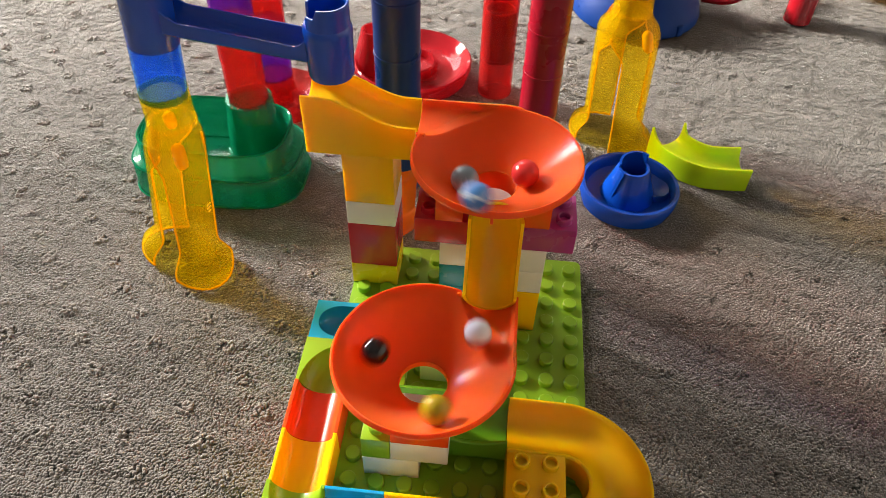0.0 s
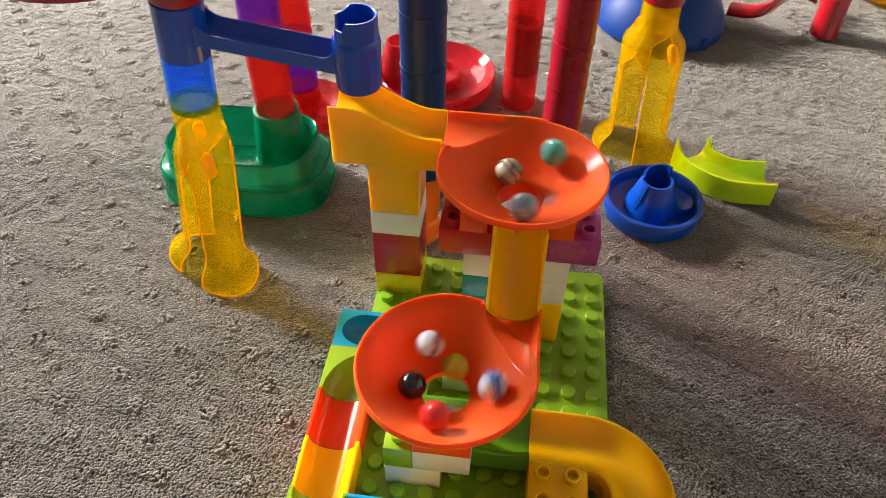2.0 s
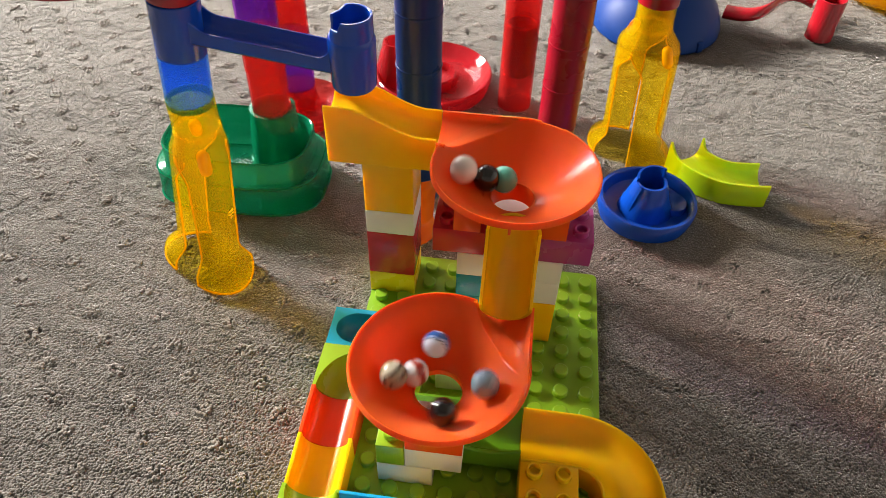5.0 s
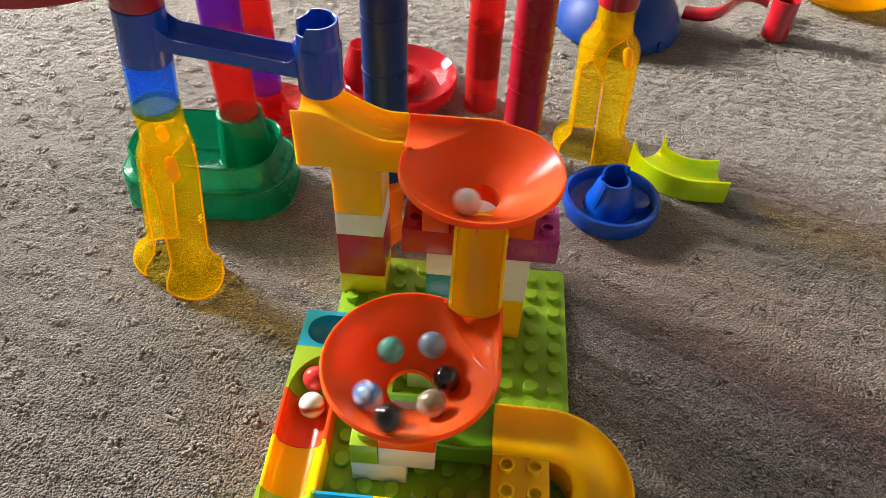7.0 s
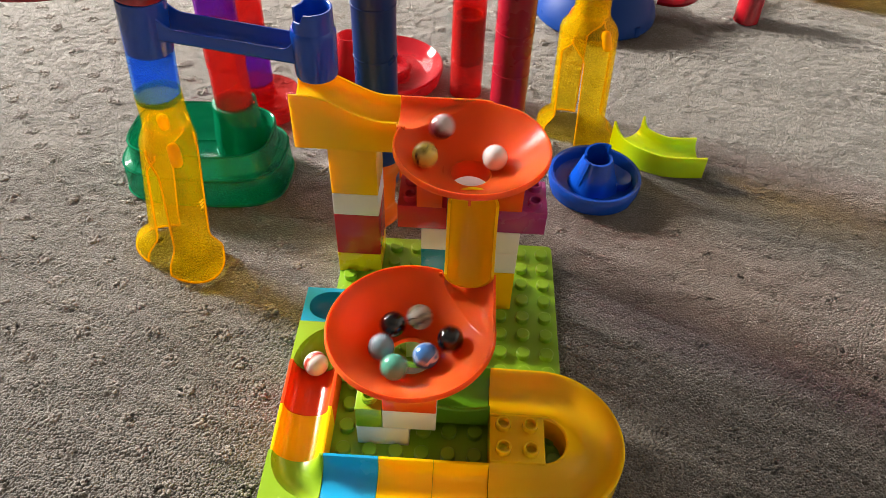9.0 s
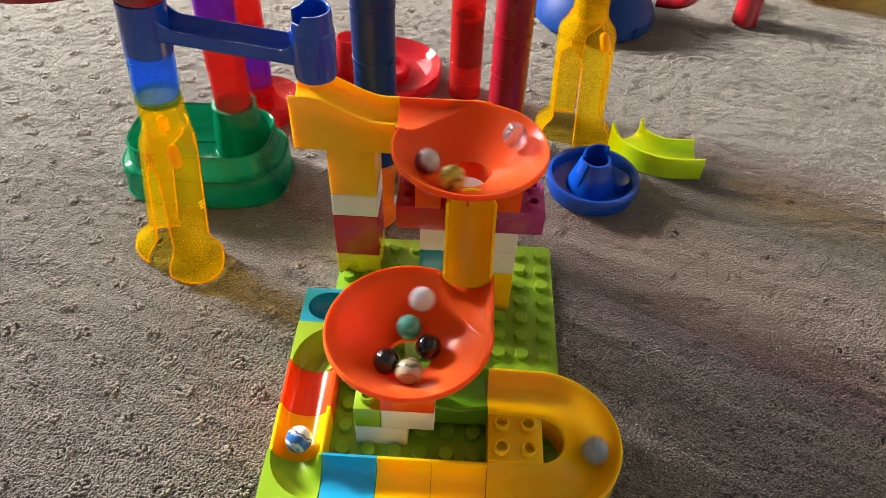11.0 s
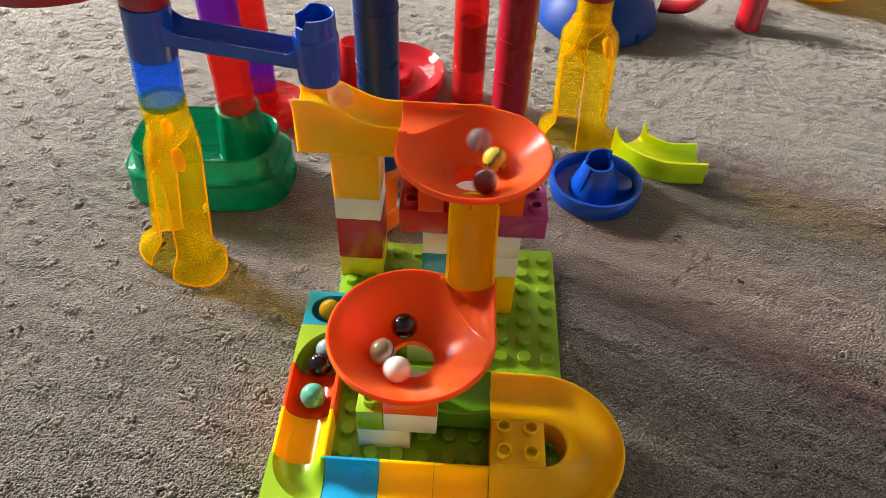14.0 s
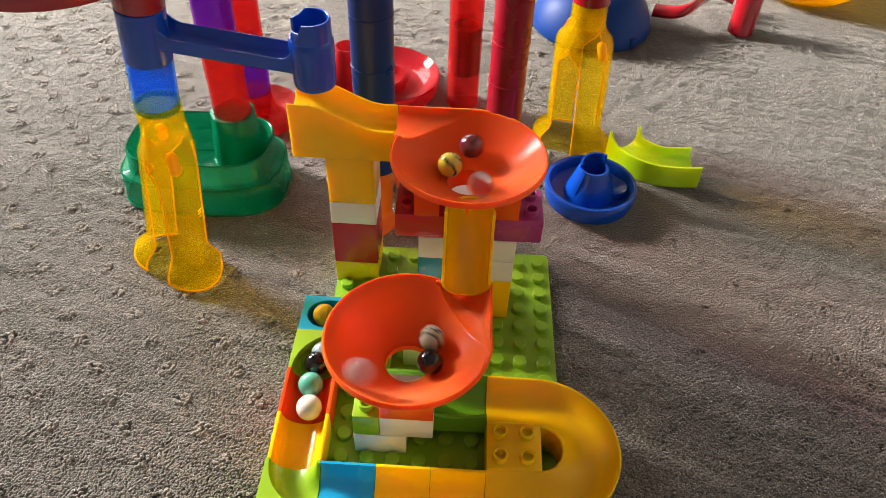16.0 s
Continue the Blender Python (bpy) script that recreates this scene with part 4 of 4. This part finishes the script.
MM = {
    "black": marble_material("black_glass", [(0, (0.004, 0.004, 0.005)), (1, (0.007, 0.006, 0.007))], 70),
    "candy": marble_material("white_red_glass", layers((0.36, (0.78, 0.76, 0.78)), (0.41, (0.6, 0.3, 0.26)), (0.55, (0.36, 0.05, 0.035)), (0.60, (0.65, 0.4, 0.36)), (1, (0.8, 0.78, 0.78))), 45, 0.4),
    "amber": marble_material("yellow_glass", [(0, (0.62, 0.47, 0.02)), (1, (0.5, 0.36, 0.01))], 80, 0.6, 0.2, 1.3),
    "ruby": marble_material("red_glass", [(0, (0.6, 0.02, 0.025)), (1, (0.72, 0.05, 0.045))], 70, 0.6, 0.15, 1.3),
    "steel": marble_material("grey_blue_glass", layers((0.3, (0.26, 0.33, 0.38)), (0.5, (0.19, 0.26, 0.31)), (0.6, (0.33, 0.4, 0.45)), (1, (0.2, 0.28, 0.33))), 90, 0.9),
    "sky": marble_material("blue_white_glass", layers((0.30, (0.75, 0.77, 0.82)), (0.34, (0.05, 0.04, 0.05)), (0.42, (0.4, 0.52, 0.75)), (0.66, (0.04, 0.16, 0.46)), (0.74, (0.6, 0.68, 0.8)), (1, (0.07, 0.22, 0.55))), 60, 0.55),
    "mint": marble_material("mint_glass", layers((0.45, (0.08, 0.35, 0.26)), (0.55, (0.14, 0.43, 0.34)), (1, (0.09, 0.36, 0.27))), 70, 0.8),
    "bone": marble_material("beige_black_glass", layers((0.25, (0.2, 0.16, 0.09)), (0.42, (0.46, 0.42, 0.33)), (0.48, (0.05, 0.04, 0.03)), (0.62, (0.36, 0.31, 0.2)), (0.72, (0.1, 0.08, 0.05)), (1, (0.4, 0.36, 0.26))), 60, 0.4),
    "pearl": marble_material("pearl_glass", layers((0.5, (0.70, 0.65, 0.6)), (1, (0.77, 0.74, 0.71))), 50, 0.9),
    "plum": marble_material("maroon_glass", layers((0.58, (0.13, 0.018, 0.024)), (0.66, (0.3, 0.14, 0.15)), (1, (0.52, 0.46, 0.46))), 50, 0.45),
    "bee": marble_material("yellow_black_glass", layers((0.34, (0.62, 0.5, 0.05)), (0.42, (0.04, 0.03, 0.015)), (0.68, (0.58, 0.46, 0.05)), (0.74, (0.06, 0.05, 0.02)), (1, (0.66, 0.54, 0.08))), 60, 0.5),
    "clearblue": marble_material("clear_blue_glass", layers((0.40, (0.92, 0.9, 0.92)), (0.54, (0.05, 0.1, 0.42)), (1, (0.92, 0.9, 0.92))), 60, 0.5, 0.85, 1.3),
    "clear": marble_material("clear_glass", [(0, (0.97, 0.95, 0.95)), (1, (0.9, 0.88, 0.9))], 60, 0.6, 0.95, 1.3),
}
RM = 0.008


def make_marble(kind, label):
    bm = bmesh.new()
    bmesh.ops.create_uvsphere(bm, u_segments=40, v_segments=24, radius=RM)
    ob = part("marble", bm, MM[kind])
    return tagged(ob, label, "marble", "rolling marbles")


def rest_table(f):
    """Centre radius and centre height of a marble that touches the bowl, from hole to rim."""
    rs, zs = [], []
    for k in range(60):
        r = f["rh"] - 0.003 + (f["R"] - f["rh"] + 0.003) * k / 59
        s = (bowl(f, r + 1e-4) - bowl(f, r - 1e-4)) / 2e-4
        h = math.hypot(1, s)
        rs.append(r - RM * s / h)
        zs.append(bowl(f, r) + RM / h)
    return rs, zs


BOWLS = {"u": (UP, *rest_table(UP)), "l": (LOW, *rest_table(LOW))}


def in_bowl(which, angle, r):
    f, rs, zs = BOWLS[which]
    z = float(np.interp(r, rs, zs)) - 0.004 * max(0.0, (0.010 - r) / 0.005)
    return Vector((f["x"] + r * math.cos(radians(angle)), f["y"] + r * math.sin(radians(angle)), z))


def feed(t, slot):
    """From the dish on the left tower along the arm, down the cup and over the slide."""
    a = 0.785 * slot
    home = (-0.2675 + 0.036 * math.cos(a), 0.195 + 0.036 * math.sin(a), 0.2295)
    steps = ((0, home), (max(0.01, t - 0.85), home), (max(0.02, t - 0.52), (-0.2235, 0.184, 0.236)), (max(0.04, t - 0.42), (-0.2135, 0.183, 0.202)), (t - 0.38, (-0.203, 0.183, 0.1945)), (t - 0.25, (-0.137, 0.183, 0.184)),
             (t - 0.21, (-0.1175, 0.180, 0.178)), (t - 0.16, (-0.1165, 0.180, 0.1535)), (t - 0.08, (-0.095, 0.181, 0.1435)), (t, (-0.067, 0.181, 0.1355)))
    return [(a, "p", Vector(b)) for a, b in steps]


def drop(t):
    """Through the upper hole, down the half pipe and into the lower bowl's inlet."""
    steps = ((t + 0.05, (-0.0185, 0.136, 0.108)), (t + 0.11, (-0.017, 0.1185, 0.091)), (t + 0.17, (-0.0165, 0.1085, 0.0775)), (t + 0.21, (-0.016, 0.095, 0.0705)), (t + 0.27, (-0.0125, 0.072, 0.0655)))
    return [(a, "p", Vector(b)) for a, b in steps]


def leave(t, until):
    """Out of the lower hole, along the green channel, round the U-turn and along the front row."""
    steps = ((0.07, (-0.046, 0.049, 0.0285)), (0.17, (-0.012, 0.048, 0.0245)), (0.25, (0.022, 0.048, 0.0235)), (0.34, (0.057, 0.034, 0.0225)), (0.40, (0.0635, 0.012, 0.022)), (0.48, (0.050, -0.011, 0.021)),
             (0.56, (0.020, -0.016, 0.0185)), (0.80, (-0.055, -0.016, 0.0177)), (0.96, (-0.106, -0.012, 0.0177)), (1.10, (-0.112, 0.010, 0.0177)))
    return [(t + a, "p", Vector(b)) for a, b in steps if t + a < until - 0.04]


def roll(ob, keys):
    """Rows from keys: polar (t, bowl, degrees, mm) or straight (t, 'p', x, y, z in mm), or steps made by the functions above."""
    flat = []
    for k in keys:
        if isinstance(k, list):
            flat += k
        elif k[1] == "p":
            flat.append((k[0], "p", Vector(k[2:]) / 1000))
        else:
            flat.append((k[0], k[1], (k[2], k[3] / 1000)))
    if flat[0][0] > 0:
        flat.insert(0, (0, *flat[0][1:]))
    if flat[-1][0] < 16:
        flat.append((16, *flat[-1][1:]))

    def place(k):
        return k[2].copy() if k[1] == "p" else in_bowl(k[1], *k[2])

    rows, turn, last = [], Matrix.Identity(3), None
    for frame_no in range(0, 481, 2):
        t = frame_no / FPS
        i = max(0, sum(1 for k in flat if k[0] <= t) - 1)
        a, b = flat[i], flat[min(i + 1, len(flat) - 1)]
        w = 0 if b[0] <= a[0] else min(1, (t - a[0]) / (b[0] - a[0]))
        if a[1] == b[1] != "p":
            p = in_bowl(a[1], a[2][0] + (b[2][0] - a[2][0]) * w, a[2][1] + (b[2][1] - a[2][1]) * w)
        else:
            p = place(a).lerp(place(b), w)
        if last is not None:
            step = p - last
            axis = Vector((0, 0, 1)).cross(step)
            if axis.length > 1e-5:
                turn = Matrix.Rotation(min(step.length / RM, radians(55)), 3, axis.normalized()) @ turn
        last = p
        rows.append((t, Matrix.Translation(p) @ turn.to_4x4()))
    kept = [rows[0]] + [r for q, r, s in zip(rows, rows[1:], rows[2:]) if (r[1].translation - q[1].translation).length + (s[1].translation - r[1].translation).length > 1e-6] + [rows[-1]]
    walk(ob, kept)


def motions():
    roll(make_marble("black", "glossy black glass marble"), [
        (0, "l", 170, 27.7), (0.5, "l", -200, 27.6), (1, "l", -558, 22.1), (1.5, "l", -912, 19.9), (2, "l", -1242, 19.1), (2.5, "l", -1570, 18.7),
        (3, "l", -1898, 17.7), (3.5, "l", -2267, 41.4), (4, "l", -2632, 26.6), (6.5, "l", -4346, 20), (7, "l", -4678, 20.3), (7.5, "l", -5006, 21),
        (8, "l", -5338, 20.8), (8.5, "l", -5667, 19.7), (9, "l", -5990, 18.8), (11.5, "l", -7670, 17.8), (12, "l", -7976, 13.4),
        (12.5, "l", -8285, 17.2), (13, "l", -8601, 21.6), (13.5, "l", -8929, 21.7), (14, "l", -9250, 17.9), (14.5, "l", -9552, 16.4),
        (15, "l", -9866, 17), (15.5, "l", -10173, 13.8), (16, "l", -10458, 14.5),])
    roll(make_marble("candy", "white glass marble with a red swirl"), [
        (0, "l", 34, 33.9), (0.5, "l", -288, 15), (1, "l", -599, 26.2), (1.5, "l", -962, 31.1), (2, "l", -1320, 24.1), (2.5, "l", -1645, 22.1),
        (3, "l", -1996, 26.6), (3.5, "l", -2356, 25.7), (4, "l", -2715, 21.5), (5.8, "l", -4011, 9), leave(5.8, 6.8), (6.8, "p", -113, 8, 17.5),
        (6.9, "p", -115, 33, 17.5), (7, "p", -110, 56, 17.5), (7.1, "p", -112, 54, 17.5), (7.2, "p", -113, 59, 17.5), (7.3, "p", -113, 68, 17.5),
        (7.5, "p", -106, 78, 17.5), (9, "p", -112, 65, 17.5), (9.4, "p", -97, 82, 17.5), (10.2, "p", -80, 82, 17.5), (11, "p", -78, 112, 17.5),
        (16, "p", -76, 112, 17.5),])
    roll(make_marble("amber", "plain mustard yellow glass marble"), [
        (0, "l", -72, 32.6), (0.5, "l", -422, 30), (1, "l", -754, 19), (1.5, "l", -1082, 15.6), (2, "l", -1367, 12.8), (2.1, "l", -1439, 9),
        leave(2.1, 3.1), (3.1, "p", -110, 12, 17.5), (3.35, "p", -108, 76, 17.5), (3.5, "p", -86, 84, 17.5), (4, "p", -107, 116, 16.5),
        (4.4, "p", -90, 112, 17), (12.6, "p", -90, 112, 17), (13, "p", -109, 114, 16.5), (13.5, "p", -115, 115, 16.5), (14, "p", -112, 114, 16.5),
        (14.5, "p", -113, 114, 16.5), (15, "p", -113, 113, 16.5), (15.5, "p", -113, 114, 16.5), (16, "p", -113, 114, 16.5),])
    roll(make_marble("ruby", "plain cherry red glass marble"), [
        (0, "u", 4, 16.7), (0.5, "u", -324, 21.7), (1, "u", -660, 19.6), (1.12, "u", -742, 9), drop(1.12), (1.5, "l", -108, 42.9),
        (2, "l", -456, 27.3), (2.5, "l", -778, 15.8), (3, "l", -1127, 31.1), (3.48, "l", -1473, 9), leave(3.48, 4.5), (4.5, "p", -110, 5, 17.5),
        (4.75, "p", -108, 74, 17.5), (4.95, "p", -90, 84, 17.5), (6.75, "p", -90, 84, 17.5), (7, "p", -112, 75, 17.5), (7.15, "p", -98, 80, 17.5),
        (7.4, "p", -82, 80, 17.5), (16, "p", -80, 80, 17.5),])
    roll(make_marble("steel", "grey blue mottled glass marble"), [
        (0, "u", -148, 19.9), (0.5, "u", -480, 31.2), (1, "u", -839, 26.1), (1.5, "u", -1190, 11.3), (2, "u", -1525, 28.2), (2.5, "u", -1872, 13.6),
        (3, "u", -2169, 8.5), (3.15, "u", -2272, 9), drop(3.15), (3.5, "l", -68, 37.1), (4, "l", -409, 29.1), (6.5, "l", -2107, 22),
        (7, "l", -2455, 23.8), (7.5, "l", -2781, 20.7), (8, "l", -3107, 21.2), (8.5, "l", -3437, 21.1), (9, "l", -3771, 17.8), (10.6, "l", -4923, 9),
        leave(10.6, 11.5), (11.5, "p", -21, -14, 17.5), (12, "p", -113, 23, 17.5), (12.5, "p", -112, 71, 17.5), (13, "p", -109, 77, 17.5),
        (14.5, "p", -107, 80, 17.5), (15.5, "p", -108, 80, 17.5),])
    roll(make_marble("sky", "blue and white swirled glass marble"), [
        (0, "u", -102, 43.4), (0.5, "u", -450, 28), (1, "u", -806, 33.9), (1.5, "u", -1179, 35.6), (1.72, "u", -1330, 9), drop(1.72),
        (2, "l", -8, 26.2), (2.5, "l", -382, 29.7), (3, "l", -726, 24.3), (3.5, "l", -1079, 21.6), (4, "l", -1413, 22.3), (6.5, "l", -3026, 22),
        (7, "l", -3376, 29.2), (7.5, "l", -3732, 22.7), (8, "l", -4064, 20.7), (8.5, "l", -4401, 17.5), (9, "l", -4710, 10.8), (9.9, "l", -5358, 9),
        leave(9.9, 11.5), (11.5, "p", -111, -9, 17.5), (12, "p", -109, 75, 17.5), (12.3, "p", -94, 82, 17.5), (12.9, "p", -90, 80, 17.5),
        (16, "p", -89, 80, 17.5),])
    roll(make_marble("mint", "mint green opaque glass marble"), [
        feed(0.78, 0), (0.86, "u", 108, 35), (1, "u", 17, 32.9), (1.5, "u", -322, 27.3), (2, "u", -669, 28.2), (2.5, "u", -1015, 24.3),
        (3, "u", -1362, 24.5), (3.5, "u", -1741, 17.5), (4, "u", -2064, 33.8), (5, "u", -2748, 9), drop(5.0), (5.32, "l", 8, 33),
        (6.5, "l", -963, 30.7), (7, "l", -1310, 21.5), (7.5, "l", -1631, 20.3), (8, "l", -1972, 15.2), (8.5, "l", -2295, 20.9), (9, "l", -2635, 19.4),
        (11.5, "l", -4172, 14.1), (11.62, "l", -4259, 9), leave(11.62, 12), (12, "p", 63, 0, 17.5), (12.5, "p", -95, -14, 17.5),
        (13, "p", -110, 43, 17.5), (13.5, "p", -111, 42, 17.5), (14, "p", -111, 43, 17.5), (14.5, "p", -112, 49, 17.5), (15, "p", -113, 43, 17.5),
        (15.5, "p", -110, 43, 17.5), (16, "p", -112, 55, 17.5),])
    roll(make_marble("bone", "beige and black striped glass marble"), [
        feed(0.69, 1), (0.77, "u", 108, 35), (1, "u", -58, 25), (1.5, "u", -298, 14.4), (2, "u", -598, 14.1), (2.3, "u", -803, 9), drop(2.3),
        (2.62, "l", 8, 33), (3, "l", -292, 31.5), (3.5, "l", -622, 26), (4, "l", -952, 27.7), (6.5, "l", -2597, 21.4), (7, "l", -2932, 22.4),
        (7.5, "l", -3260, 23), (8, "l", -3594, 22.4), (8.5, "l", -3920, 21.2), (9, "l", -4241, 20.8), (11.5, "l", -5795, 20), (12, "l", -6120, 19.5),
        (12.5, "l", -6433, 19.7), (13, "l", -6756, 20.1), (13.5, "l", -7074, 17.8), (14, "l", -7367, 17.8), (14.5, "l", -7679, 22.4),
        (15, "l", -8006, 22.5), (15.5, "l", -8302, 13.4), (16, "l", -8599, 18.3),])
    roll(make_marble("black", "glossy black glass marble"), [
        feed(3.39, 2), (3.5, "u", 87, 32.4), (4, "u", -245, 21), (6.5, "u", -1910, 9.4), (6.62, "u", -1993, 9), drop(6.62), (7, "l", -100, 39.8),
        (7.5, "l", -431, 26.1), (8, "l", -758, 26.6), (8.5, "l", -1097, 26.5), (9, "l", -1433, 23.7), (11.42, "l", -3175, 9), leave(11.42, 12),
        (12, "p", 11, -11, 17.5), (12.5, "p", -110, -3, 17.5), (13, "p", -111, 60, 17.5), (13.5, "p", -111, 69, 17.5), (14, "p", -111, 67, 17.5),
        (14.5, "p", -112, 67, 17.5), (15, "p", -112, 66, 17.5), (15.5, "p", -112, 66, 17.5), (16, "p", -111, 72, 17.5),])
    roll(make_marble("pearl", "pearl white glass marble"), [
        feed(3.47, 3), (3.55, "u", 108, 35), (4, "u", -210, 30.4), (6.5, "u", -1927, 27.7), (7, "u", -2272, 18.9), (7.5, "u", -2600, 13.6),
        (8, "u", -2940, 17.5), (8.5, "u", -3268, 17.4), (9, "u", -3581, 15.5), (10.2, "u", -4402, 9), drop(10.2), (10.52, "l", 8, 33),
        (11.5, "l", -583, 25.8), (12, "l", -935, 27), (12.5, "l", -1283, 22), (13, "l", -1619, 17.9), (13.5, "l", -1944, 18.3), (14, "l", -2274, 17.6),
        (14.42, "l", -2576, 9), leave(14.42, 15), (15, "p", -2, -11, 17.5), (15.5, "p", -112, 20, 17.5), (16, "p", -110, 38, 17.5),])
    roll(make_marble("plum", "maroon and white swirled glass marble"), [
        feed(7.93, 4), (8, "u", 123, 32.4), (8.5, "u", -235, 28.3), (9, "u", -588, 29.3), (11.5, "u", -2296, 28.4), (12, "u", -2650, 28.5),
        (12.5, "u", -2994, 31.9), (13, "u", -3345, 25.1), (13.5, "u", -3687, 16.6), (14, "u", -4023, 17.9), (14.5, "u", -4352, 15.8),
        (15, "u", -4666, 14.1), (15.5, "u", -4995, 19.9), (16, "u", -5314, 21.2),])
    roll(make_marble("bee", "yellow and black swirled glass marble"), [
        feed(8.03, 5), (8.11, "u", 108, 35), (8.5, "u", -184, 30.7), (9, "u", -525, 29.2), (11.5, "u", -2260, 23.9), (12, "u", -2607, 18.2),
        (12.5, "u", -2951, 17.3), (13, "u", -3287, 15.3), (13.5, "u", -3610, 15), (14, "u", -3932, 16), (14.5, "u", -4270, 20.4),
        (15, "u", -4610, 23.2), (15.5, "u", -4939, 23), (16, "u", -5248, 13),])
    roll(make_marble("clearblue", "clear glass marble with a blue swirl"), [
        feed(10.3, 6), (10.38, "u", 108, 35), (11.5, "u", -686, 28.9), (12, "u", -1035, 29.8), (12.5, "u", -1382, 25.7), (13, "u", -1729, 25.7),
        (13.5, "u", -2088, 24.8), (14, "u", -2440, 22.4), (14.5, "u", -2783, 22), (15, "u", -3116, 19.3), (15.5, "u", -3493, 5.7),
        (15.52, "u", -3506, 9), drop(15.52), (15.84, "l", 8, 33), (16, "l", -131, 37.1),])
    roll(make_marble("clear", "plain clear colourless glass marble"), [
        feed(14.12, 7), (14.2, "u", 108, 35), (14.5, "u", -148, 27), (15, "u", -455, 11.7), (15.5, "u", -807, 14.2), (16, "u", -1138, 14.3),])


motions()
